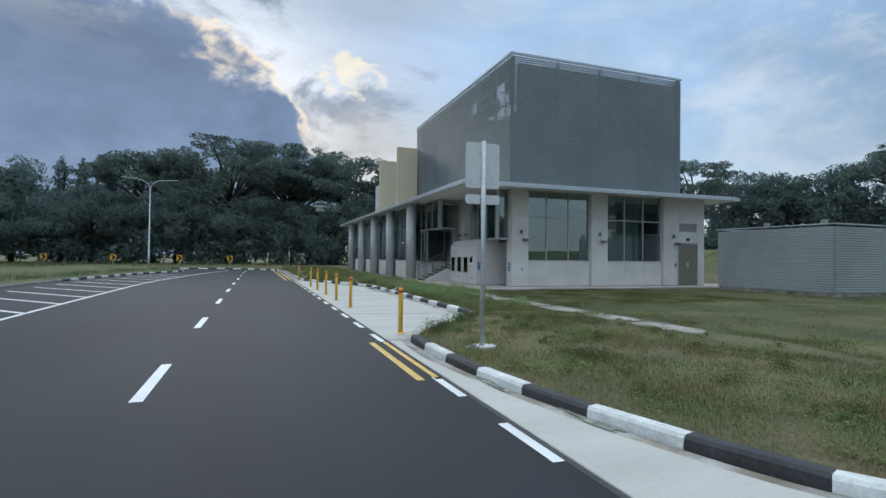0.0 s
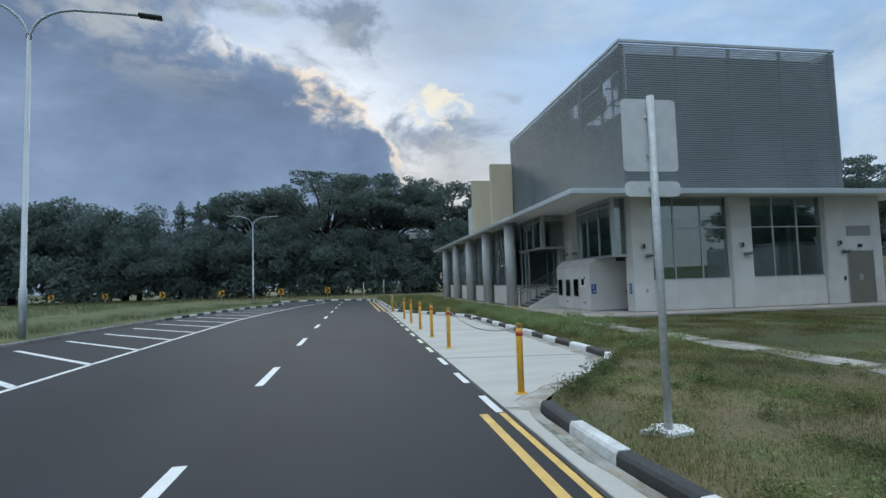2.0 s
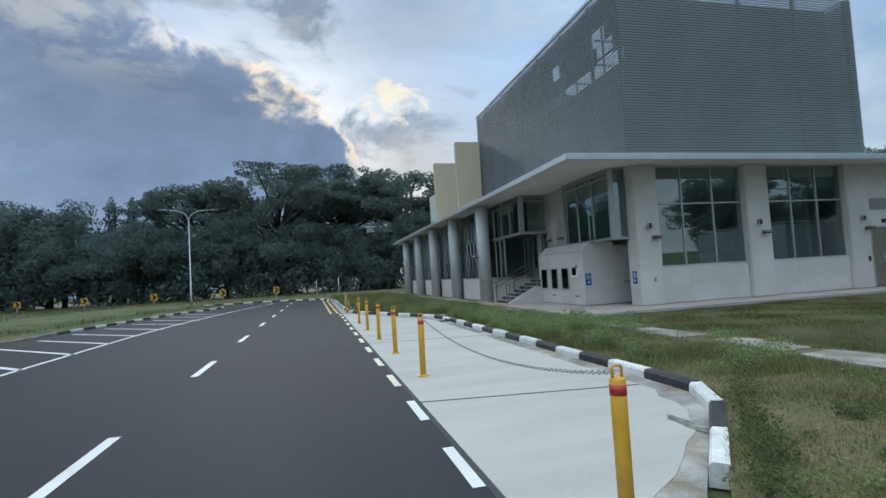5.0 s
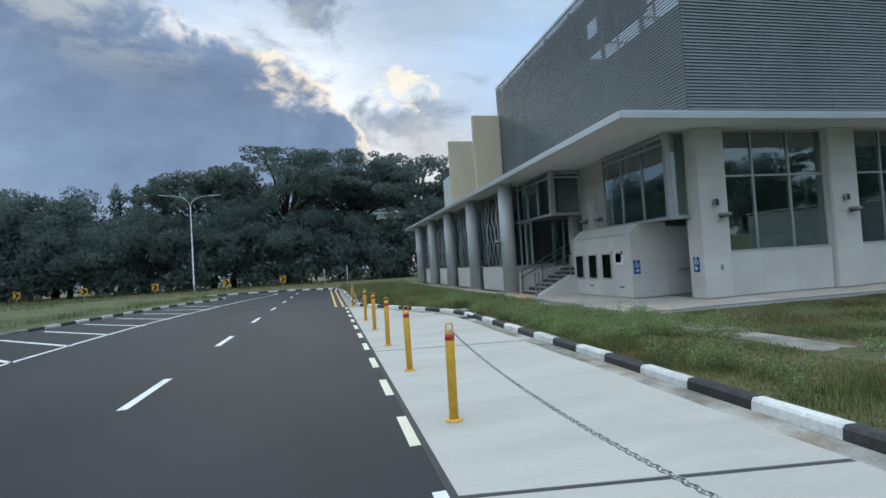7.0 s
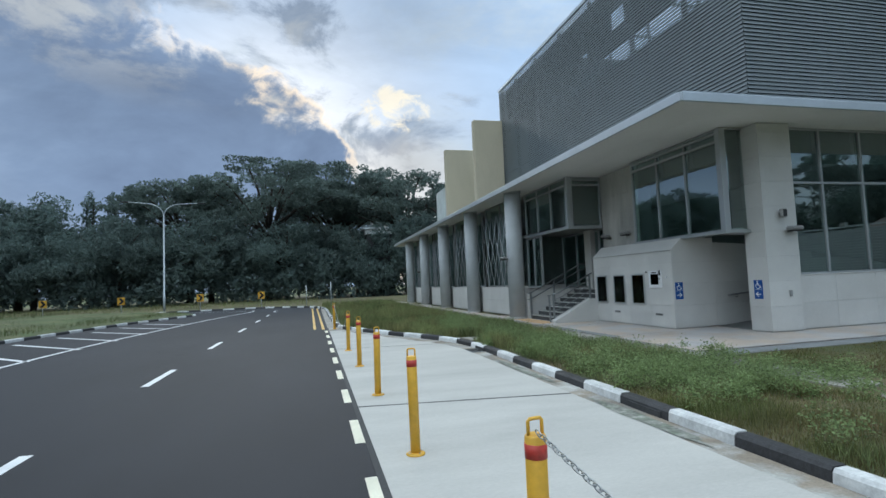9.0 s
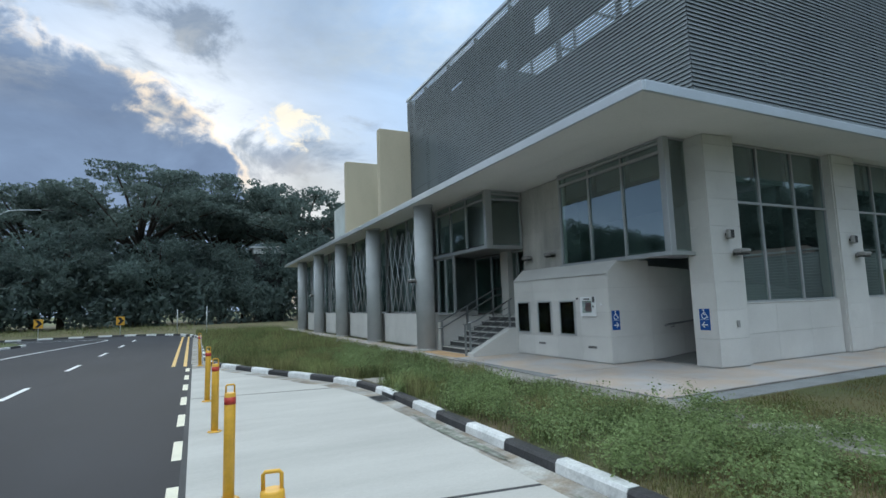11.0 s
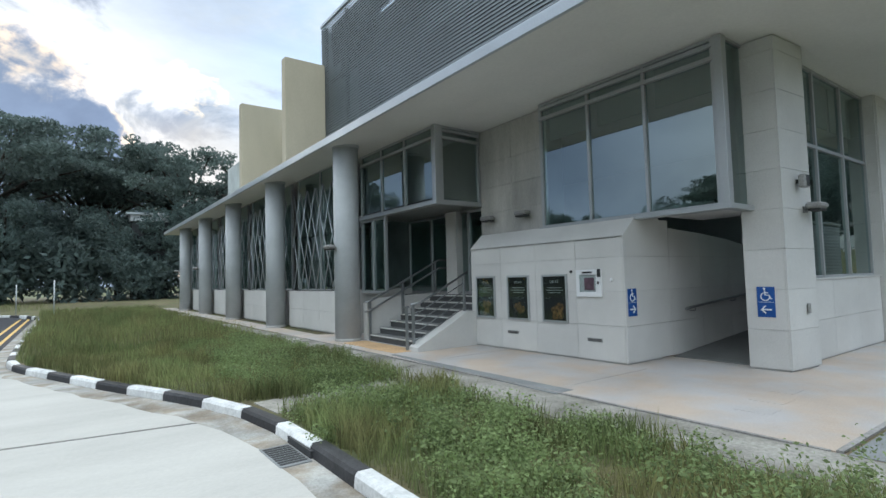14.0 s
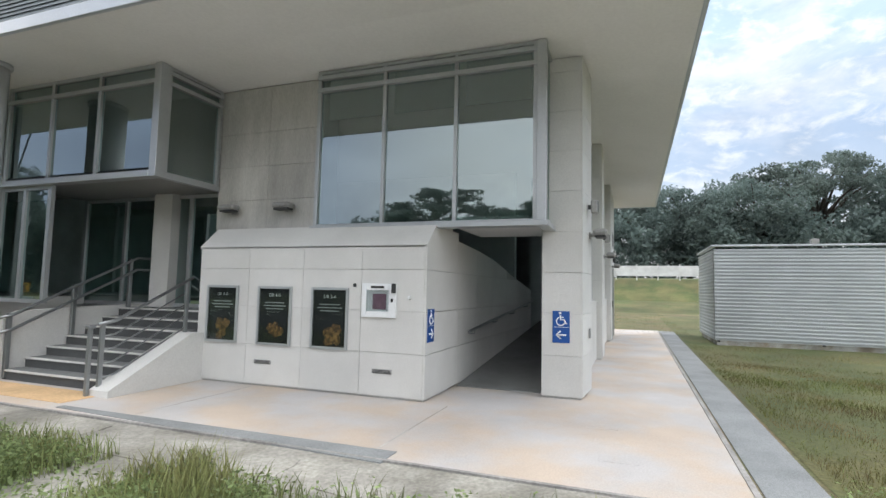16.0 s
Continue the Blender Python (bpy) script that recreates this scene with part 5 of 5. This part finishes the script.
for m, ln in ((pose(21.75, 14.5, 0, 0, 0, 90), 5.55), (pose(21.75, 20.05, 0, 0, 0, 0), 3.7), (pose(25.45, 14.5, 0, 0, 0, 180), 3.7)):
    bm = corrugated(ln, VERGE_Z + 0.15, 3.05)
    bmesh.ops.transform(bm, matrix=m, verts=bm.verts)
    part("sheet", bm, SHED, shed)
part("capping", box(21.68, 21.82, 14.42, 20.12, 3.06, 3.11, 0.004), FASCIA, shed)
part("capping", box(21.83, 25.5, 14.42, 14.56, 3.06, 3.11, 0.004), FASCIA, shed)
part("capping", box(21.83, 25.5, 19.98, 20.12, 3.06, 3.11, 0.004), FASCIA, shed)
part("plinth", prism([(21.80, 14.55), (25.4, 14.55), (25.4, 20.0), (21.80, 20.0)], 0.05, 0.24), GUTTER, shed, "concrete plinth")
for y in (14.6, 17.3, 19.95):
    part("post", box(21.80, 21.88, y - 0.04, y + 0.04, 0.2, 3.05), STEEL_D, shed)
for y in (14.9, 17.45):
    part("fitting", box(21.70, 21.86, y - 0.1, y + 0.1, 3.112, 3.26, 0.01), CAMGREY, shed)

# bank, fence and house beyond the building
bm = bmesh.new()
prof = [(44, 0.08), (48, 0.5), (52.5, 0.95), (55, 1.9), (58, 3.1), (62, 3.35), (110, 3.5)]
ra = [bm.verts.new((x, -60 - 0.3 * x, z)) for x, z in prof]
rb = [bm.verts.new((x + 6, 75, z)) for x, z in prof]
for i in range(len(prof) - 1):
    bm.faces.new((ra[i], ra[i + 1], rb[i + 1], rb[i]))
structure("bank", bm, LAWN, "grassy bank rising beyond the lawn", "bank")
fence = thing("white_fence", "long white panel fence on top of the bank", "fence")
for k in range(34):
    y = -16 + 2.0 * k
    part("post", box(60.4, 60.5, y - 0.05, y + 0.05, 3.0, 4.6), FENCE, fence)
    part("panel", box(60.43, 60.46, y + 0.055, y + 1.945, 3.4, 4.45), FENCE, fence)


def house(x, y, w, d, h, label):
    root = thing("house", label, "house", "houses beyond the fence")
    part("wall", box(x, x + d, y, y + w, 3.3, 3.4 + h), FENCE, root)
    bm = bmesh.new()
    e = 0.8
    v = [bm.verts.new(p) for p in ((x - e, y - e, 3.4 + h), (x + d + e, y - e, 3.4 + h), (x + d + e, y + w + e, 3.4 + h), (x - e, y + w + e, 3.4 + h), (x + d / 2, y + 1.5, 3.4 + h + 2.6), (x + d / 2, y + w - 1.5, 3.4 + h + 2.6))]
    for q in ((0, 1, 4), (1, 2, 5, 4), (2, 3, 5), (3, 0, 4, 5), (3, 2, 1, 0)):
        bm.faces.new([v[i] for i in q])
    part("roof", bm, TILE, root, "dark terracotta hipped roof")
    for k in range(int(w / 2.2)):
        win = part("window", box(x - 0.03, x + 0.02, y + 0.8 + 2.2 * k, y + 1.9 + 2.2 * k, 4.3, 5.5), STEEL_D, root, "dark window")
        part("sill", box(x - 0.08, x - 0.031, y + 0.75 + 2.2 * k, y + 1.95 + 2.2 * k, 4.22, 4.29), FENCE, win)


house(72, 27, 13, 8, 2.6, "low white house with a hipped tile roof")
house(74, -22, 12, 8, 2.0, "low white house with a hipped tile roof")
pav = thing("distant_building", "pale distant building half hidden by trees", "building")
part("wall", box(9.0, 13.0, 87.5, 90, 9.0, 9.7), FENCE, pav)
part("wall", box(9.2, 12.8, 87.7, 90, 0, 8.98), INNER, pav)
part("roof", box(8.6, 13.4, 87.2, 90.4, 9.71, 9.95), GALV, pav)


# ---- trees ----
def leaf_mesh(name, clumps, per, size, mat, seed):
    """Many small leaves in clumps (centre, radius), joined."""
    rng = np.random.default_rng(seed)
    vs, n = [], 0
    for c, r, flat in clumps:
        k = int(per * r * r)
        d = rng.normal(size=(k, 3))
        d /= np.linalg.norm(d, axis=1)[:, None]
        p = np.array(c) + d * (r * rng.uniform(0.45, 1.08, (k, 1)) ** 0.6) * np.array([1, 1, flat])
        a = rng.normal(size=(k, 3))
        a /= np.linalg.norm(a, axis=1)[:, None]
        b = np.cross(a, rng.normal(size=(k, 3)))
        b /= np.linalg.norm(b, axis=1)[:, None] + 1e-9
        s = size * rng.uniform(0.5, 1.3, (k, 1))
        vs.append(np.stack([p - a * s, p + b * s * 0.42, p + a * s, p - b * s * 0.42], 1).reshape(-1, 3))
        n += k
    v = np.concatenate(vs)
    me = bpy.data.meshes.new(name)
    me.from_pydata(v.tolist(), [], np.arange(len(v)).reshape(-1, 4).tolist())
    me.materials.append(mat)
    return me


def tree(seed, height, spread, kind, mat):
    """kind: 'umbrella' (rain tree, layered flat crown), 'dense', 'airy', 'spire'."""
    rnd = random.Random(seed)
    label = {"umbrella": "tall rain tree with a layered umbrella crown", "dense": "tall dark broadleaf tree with a dense crown", "airy": "tall open-crowned tree with bare limbs showing", "spire": "narrow dark columnar tree"}[kind]
    root = thing("tree", label, "tree", "trees round the site")
    fork = height * (0.36 if kind != "spire" else 0.2)
    part("trunk", tube([(0, 0, -0.3), (0.1, 0, fork * 0.5), (0.2, 0.1, fork), (0.3, 0.1, height * (0.6 if kind != "spire" else 0.9))], [0.55, 0.42, 0.36, 0.12], 9), BARK, root)
    clumps, bm = [], bmesh.new()
    n = {"umbrella": 22, "dense": 14, "airy": 13, "spire": 0}[kind]
    for i in range(n):
        a = 2 * math.pi * (i * 0.618 + rnd.uniform(-0.05, 0.05))
        reach = spread * (0.25 + 0.75 * math.sqrt((i + 0.5) / n)) * rnd.uniform(0.85, 1.1)
        if kind == "umbrella":
            top = height * (0.97 - 0.36 * (reach / spread) ** 2) + rnd.uniform(-0.3, 0.25)
        elif kind == "dense":
            top = height * (0.95 - 0.50 * (reach / spread) ** 2) + rnd.uniform(-1.5, 0.6)
        else:
            top = height * (1.0 - 0.45 * (reach / spread)) + rnd.uniform(-2.2, 0.8)
        x, y = reach * math.cos(a), reach * math.sin(a)
        z0 = fork * rnd.uniform(0.9, 1.35)
        tube([(0.2, 0.1, z0), (x * 0.45, y * 0.45, z0 + (top - z0) * 0.62), (x * 0.85, y * 0.85, top - 0.8), (x, y, top - 0.3)], [0.24, 0.15, 0.08, 0.03], 6, bm)
        part("limb", bm, BARK, root)
        bm = bmesh.new()
        if kind == "umbrella":
            for _ in range(9):
                clumps.append(((x + rnd.uniform(-2.9, 2.9), y + rnd.uniform(-2.9, 2.9), top - rnd.uniform(0, 2.4) * rnd.random()), rnd.uniform(0.9, 1.7), 0.36))
        elif kind == "dense":
            for _ in range(8):
                clumps.append(((x + rnd.uniform(-2.4, 2.4), y + rnd.uniform(-2.2, 2.2), top - rnd.uniform(0, 6.5) * rnd.random() - 0.5), rnd.uniform(1.3, 2.2), 0.7))
        else:
            for _ in range(4):
                f = rnd.uniform(0.55, 1.1)
                clumps.append(((x * f + rnd.uniform(-0.9, 0.9), y * f + rnd.uniform(-0.9, 0.9), top * (0.75 + 0.25 * f) - rnd.uniform(0, 1.2)), rnd.uniform(0.7, 1.25), 0.5))
    if kind == "umbrella":
        for _ in range(46):
            a, r = rnd.uniform(0, 6.28), spread * rnd.uniform(0.1, 0.92)
            clumps.append(((r * math.cos(a), r * math.sin(a), height * rnd.uniform(0.34, 0.78) * (1.05 - 0.25 * r / spread)), rnd.uniform(1.4, 2.3), 0.6))
    if kind == "dense":
        for _ in range(26):
            a, r = rnd.uniform(0, 6.28), spread * rnd.uniform(0.3, 0.95)
            clumps.append(((r * math.cos(a), r * math.sin(a), height * rnd.uniform(0.16, 0.6)), rnd.uniform(1.4, 2.4), 0.75))
    if kind == "spire":
        for i in range(26):
            z = height * (0.15 + 0.85 * i / 26)
            r = spread * (1 - 0.75 * (i / 26) ** 2)
            clumps.append(((rnd.uniform(-0.4, 0.4) * r, rnd.uniform(-0.4, 0.4) * r, z), r * rnd.uniform(0.7, 1.0), 1.1))
    bm.free()
    crown = new("crown", leaf_mesh("crown", clumps, {"umbrella": 50, "dense": 56, "airy": 80, "spire": 80}[kind], 0.275, mat, seed))
    crown.parent = root
    return root


UMB, UMB2, DEN, DEN2, AIRY, SPIRE = tree(1, 22, 12.5, "umbrella", LEAF_M), tree(2, 20, 11, "umbrella", LEAF_M), tree(3, 18, 8.0, "dense", LEAF_D), tree(4, 17, 7.5, "dense", LEAF_D), tree(5, 21, 7.5, "airy", LEAF_M), tree(6, 18, 1.7, "spire", LEAF_D)
used = set()


def plant_tree(src, x, y, z, size, turn):
    if src in used:
        ob = copy_thing(src, pose(x, y, z, 0, 0, turn))
    else:
        ob, _ = src, used.add(src)
        src.matrix_basis = pose(x, y, z, 0, 0, turn)
    ob.scale = (size, size, size)


PLANTED = [
    (UMB, -5, 97, 1.04, 10), (UMB2, 6, 104, 1.20, 70), (UMB, 17, 99, 1.00, 200), (UMB2, -17, 101, 1.02, 150), (AIRY, 22, 92, 1.17, 0), (AIRY, 27, 98, 1.00, 120),
    (SPIRE, -29.5, 98, 0.97, 0), (SPIRE, -27, 99, 0.97, 40), (SPIRE, -22.5, 96, 0.88, 80),
    (DEN, -37, 95, 1.02, 0), (DEN2, -45, 97, 1.12, 50), (DEN, -53, 94, 1.06, 100), (DEN2, -61, 96, 1.02, 150), (DEN, -69, 92, 0.94, 210), (DEN2, -77, 94, 0.86, 260), (DEN, -86, 90, 0.86, 20),
    (DEN2, -33, 90, 0.73, 20), (DEN, -12, 90, 0.80, 70), (DEN2, -2, 89, 0.75, 200), (DEN, 8, 90, 0.72, 130), (DEN2, -23, 89, 0.80, 310), (DEN, 17, 89, 0.80, 30),
    (DEN, 33, 95, 0.90, 60), (DEN2, 42, 96, 0.95, 10), (UMB2, 52, 98, 0.90, 30), (DEN, 63, 94, 0.90, 90), (DEN2, 74, 90, 0.90, 140), (UMB, 84, 82, 0.90, 190),
    (DEN, 88, 70, 0.95, 20), (DEN2, 92, 60, 0.95, 60), (UMB2, 98, 50, 0.95, 0), (DEN, 92, 41, 1.09, 100), (DEN2, 94, 32, 1.02, 150), (UMB, 104, 22, 0.86, 200), (DEN, 94, 14, 1.02, 260), (DEN2, 92, 5, 1.02, 310), (UMB2, 100, -5, 1.09, 10), (DEN, 95, -16, 1.09, 40), (DEN2, 94, -27, 1.09, 80), (UMB, 102, -40, 1.09, 120), (DEN, 84, -52, 1.09, 0),
    (DEN2, -64, 22, 0.62, 30), (DEN, -65, 42, 0.66, 80), (DEN2, -63, 61, 0.62, 190), (DEN, -64, 3, 0.60, 250), (DEN, -74, 72, 1.00, 0), (UMB, -70, 54, 0.95, 60), (UMB2, -68, 32, 0.95, 10), (DEN, -70, 14, 1.00, 130), (UMB, -68, -6, 0.90, 180), (DEN, -66, -30, 1.00, 280), (DEN, -46, -60, 1.10, 0), (UMB, -16, -66, 0.95, 40), (UMB2, 14, -68, 0.95, 120), (DEN2, 46, -66, 1.10, 200),
]
for src, x, y, s, a in PLANTED:
    plant_tree(src, x, y, 0.0 if x < 80 else 3.3, s, a)

# undergrowth that closes the foot of the wood
rnd = random.Random(8)
clumps = []
for k in range(260):
    t = k / 260
    x = -100 + 200 * t
    clumps.append(((x + rnd.uniform(-2, 2), 84.5 + rnd.uniform(0, 4) + max(0, -x - 70) * -0.8, rnd.uniform(0.6, 5.5)), rnd.uniform(1.5, 2.6), 0.9))
for k in range(330):
    clumps.append(((88 + rnd.uniform(-2, 5), -60 + 145 * k / 330, 3.4 + rnd.uniform(0.5, 9.5)), rnd.uniform(1.5, 2.4), 0.9))
for k in range(240):
    clumps.append(((-120 + k + rnd.uniform(-1, 1), 99 + rnd.uniform(0, 6), rnd.uniform(1, 11)), rnd.uniform(2.4, 3.4), 1.0))
for k in range(170):
    clumps.append(((-84 + rnd.uniform(-3, 3), -75 + k + rnd.uniform(-1, 1), rnd.uniform(1, 9)), rnd.uniform(2.2, 3.2), 1.0))
ug = new("undergrowth", leaf_mesh("undergrowth", clumps, 36, 0.42, LEAF_D, 77))
tagged(ug, "dark dense undergrowth along the edge of the wood", "undergrowth", kind="stuff")


# ---- grass and weeds ----
def blades(name, label, regions, mat, seed, lean=0.5):
    """Grass blades of two triangles: regions of (x0, x1, y0, y1, count, low, high, z, keep), where keep(x, y) thins the edges."""
    rng = np.random.default_rng(seed)
    allv, allf, base = [], [], 0
    for x0, x1, y0, y1, n, lo, hi, z, keep in regions:
        c = np.stack([rng.uniform(x0, x1, n), rng.uniform(y0, y1, n)], 1)
        tuft = np.sin(c[:, 0] * 2.3 + 1.7 * np.sin(c[:, 1] * 1.1)) * np.sin(c[:, 1] * 1.9 + 1.3 * np.sin(c[:, 0] * 0.9)) * 0.5 + 0.5
        ok = keep(c[:, 0], c[:, 1]) & (rng.uniform(0, 1, n) < 0.35 + 0.65 * tuft)
        c, tuft = c[ok], tuft[ok]
        n = len(c)
        h = rng.uniform(lo, hi, n) * (0.55 + 0.75 * tuft)
        a = rng.uniform(0, 2 * np.pi, n)
        w = np.clip(h * 0.022, 0.0028, 0.006)
        d = rng.uniform(0.1, lean, n) * h
        b = rng.uniform(0, 2 * np.pi, n)
        s = np.stack([np.cos(a) * w, np.sin(a) * w, 0 * w], 1)
        p0 = np.stack([c[:, 0], c[:, 1], 0 * h + z - 0.01], 1)
        mid = p0 + np.stack([np.cos(b) * d * 0.35, np.sin(b) * d * 0.35, h * 0.6], 1)
        tip = p0 + np.stack([np.cos(b) * d, np.sin(b) * d, h], 1)
        allv.append(np.stack([p0 - s, p0 + s, mid + s * 0.8, mid - s * 0.8, tip], 1).reshape(-1, 3))
        i = base + 5 * np.arange(n)
        allf += np.stack([i, i + 1, i + 2, i + 3], 1).tolist() + np.stack([i + 3, i + 2, i + 4], 1).tolist()
        base += 5 * n
    me = bpy.data.meshes.new(name)
    me.from_pydata(np.concatenate(allv).tolist(), [], allf)
    me.materials.append(mat)
    ob = new(name, me)
    return tagged(ob, label, "grass", kind="stuff")


KX, KY = np.array([p[0] for p in KERB_LINE]), np.array([p[1] for p in KERB_LINE])


def behind_kerb(x, y):
    order = np.argsort(KY)
    return (x > np.interp(y, KY[order], KX[order]) + 0.17) & (np.abs(x - 7.95) > 0.42 + 0.18 * np.sin(y * 2.1)) & ~((x > 8.34) & (y > 20.85))


def bare(x, y):
    """A trodden sandy gap from the kerb to the apron."""
    return (x > 5.2) & (np.abs(y - 26.15 - 0.12 * np.sin(x * 4.0)) < 0.30 + 0.12 * np.sin(x * 2.7))


def wild(x, y):
    return behind_kerb(x, y) & ~bare(x, y) & (x < np.where(y > 20.3, 7.55 + 0.12 * np.sin(y * 3.1) + 0.1 * np.sin(y * 7.7), 8.75))


def on_lawn(x, y):
    return (y < 20.85) & behind_kerb(x, y) & ~((x > 21.7) & (y > 14.4) & (y < 20.1))


LX, LY = np.array([p[0] for p in LEFT_LINE]), np.array([p[1] for p in LEFT_LINE])


def left_bank(x, y):
    k = LY < 51.6
    return (x < np.interp(y, LY[k], LX[k]) - 0.25) & (y < 53.2 + (x + 6.4) * -0.45)


blades("tall_grass", "tall unmown green grass between kerb and building", [
    (2.3, 8.75, 20.5, 34, 150000, 0.08, 0.30, VERGE_Z, wild), (5.1, 8.75, 12.5, 20.5, 34000, 0.04, 0.15, VERGE_Z, wild), (2.2, 8.6, 34, 57, 42000, 0.18, 0.48, VERGE_Z, wild),
    (-60, 2, 61.5, 86, 20000, 0.2, 0.5, VERGE_Z, lambda x, y: y > 62.6 + np.maximum(0, -x - 12) * 0.6)], GRASS_G, 21)
blades("verge_grass", "short patchy grass on the roadside verge", [
    (2.4, 9.0, 0.0, 12.5, 90000, 0.02, 0.075, VERGE_Z, behind_kerb), (8.6, 22.0, 2.0, 21.2, 70000, 0.02, 0.07, VERGE_Z, on_lawn), (8.6, 17, 13.5, 20.95, 70000, 0.03, 0.09, VERGE_Z, on_lawn), (5.2, 8.3, 12.6, 19.5, 60000, 0.02, 0.09, VERGE_Z, behind_kerb), (22, 40, 0.0, 14.4, 14000, 0.03, 0.12, VERGE_Z, on_lawn), (25, 46, 20.3, 45, 20000, 0.05, 0.14, VERGE_Z, lambda x, y: x > 25)], GRASS_D, 22, 0.9)
blades("green_tufts", "green tufts scattered over the dry verge", [
    (2.4, 9.0, 0.0, 12.5, 70000, 0.03, 0.09, VERGE_Z, behind_kerb), (9.0, 22.0, 2.0, 21.2, 36000, 0.02, 0.08, VERGE_Z, on_lawn)], GRASS_G, 23, 0.8)
blades("bank_grass", "green grass and weeds on the low bank", [
    (-17, -6, 12, 52, 60000, 0.08, 0.28, 0.22, left_bank), (-32, -15, 14, 62, 30000, 0.12, 0.34, 0.42, left_bank)], GRASS_B, 24)


def weeds(name, label, spots, mat, seed, per=420, size=0.015):
    cl = [((x, y, VERGE_Z + h * 0.55), r, h / r * 0.6) for x, y, r, h in spots]
    rng = np.random.default_rng(seed)
    vs = []
    for c, r, flat in cl:
        k = int(per * (r / 0.3) ** 2)
        d = rng.normal(size=(k, 3))
        d /= np.linalg.norm(d, axis=1)[:, None]
        p = np.array(c) + d * (r * rng.uniform(0.2, 1.1, (k, 1))) * np.array([1, 1, flat])
        a = rng.normal(size=(k, 3)) * np.array([1, 1, 0.5])
        a /= np.linalg.norm(a, axis=1)[:, None]
        b = np.cross(a, rng.normal(size=(k, 3)) + np.array([0, 0, 1.0]))
        b /= np.linalg.norm(b, axis=1)[:, None]
        s = size * rng.uniform(0.5, 1.4, (k, 1))
        vs.append(np.stack([p - a * s, p + b * s * 0.5, p + a * s, p - b * s * 0.5], 1).reshape(-1, 3))
    v = np.concatenate(vs)
    v[:, 2] = np.maximum(v[:, 2], 0.09)
    me = bpy.data.meshes.new(name)
    me.from_pydata(v.tolist(), [], np.arange(len(v)).reshape(-1, 4).tolist())
    me.materials.append(mat)
    return tagged(new(name, me), label, "weeds", kind="stuff")


rnd = random.Random(31)
spots = []
while len(spots) < 420:
    x, y = rnd.uniform(5.4, 8.5), rnd.uniform(13, 33)
    if y < 18 and rnd.random() < 0.8 or x > 7.5 and rnd.random() < 0.6 or x > 7.6 and y > 20:
        continue
    if bare(x, y) or x > 7.2 and rnd.random() < 0.5:
        continue
    spots.append((x, y, rnd.uniform(0.12, 0.28), rnd.uniform(0.14, 0.40 if x < 7.0 else 0.24)))
spots += [(rnd.uniform(6.4, 8.3), rnd.uniform(17.5, 21.2), rnd.uniform(0.12, 0.24), rnd.uniform(0.16, 0.36)) for _ in range(60)]
weeds("leafy_weeds", "leafy green weeds among the tall grass", spots, WEED, 41, per=480, size=0.018)
weeds("weed_flowers", "pale tiny flowers on the weeds", [(x, y, r * 1.0, h * 1.0) for x, y, r, h in spots], PETAL, 42, per=4, size=0.007)
dark = [(2.85, 9.25, 0.22, 0.28), (3.2, 9.6, 0.20, 0.22), (3.0, 7.6, 0.14, 0.16), (4.3, 8.8, 0.16, 0.18), (2.9, 6.1, 0.16, 0.18), (4.9, 9.6, 0.15, 0.15), (4.2, 6.4, 0.2, 0.16), (4.4, 11.1, 0.2, 0.24), (5.5, 7.8, 0.18, 0.14), (6.6, 9.4, 0.2, 0.18), (3.6, 4.6, 0.14, 0.12), (6.3, 5.1, 0.2, 0.16), (5.0, 3.4, 0.16, 0.14)]
rnd = random.Random(52)
dark += [(2.72 + 0.80 * (y - 9.2) + rnd.uniform(0.0, 0.25), y, rnd.uniform(0.10, 0.2), rnd.uniform(0.14, 0.26)) for y in [9.2 + 0.16 * i for i in range(20)]]
dark += [(rnd.uniform(3.0, 8.2), rnd.uniform(1.5, 11.5), rnd.uniform(0.08, 0.16), rnd.uniform(0.06, 0.13)) for _ in range(45)]
weeds("low_weeds", "dark low weeds dotted over the verge", dark, GRASS_B, 43, per=800, size=0.014)
mats = [(rnd.uniform(2.9, 9.5), rnd.uniform(0.5, 12.5), rnd.uniform(0.15, 0.42), rnd.uniform(0.04, 0.09)) for _ in range(150)]
mats = [s for s in mats if behind_kerb(np.array(s[0] - s[2]), np.array(s[1]))]
weeds("green_mats", "low green leafy mats spread over the verge", mats, GRASS_G, 44, per=260, size=0.016)
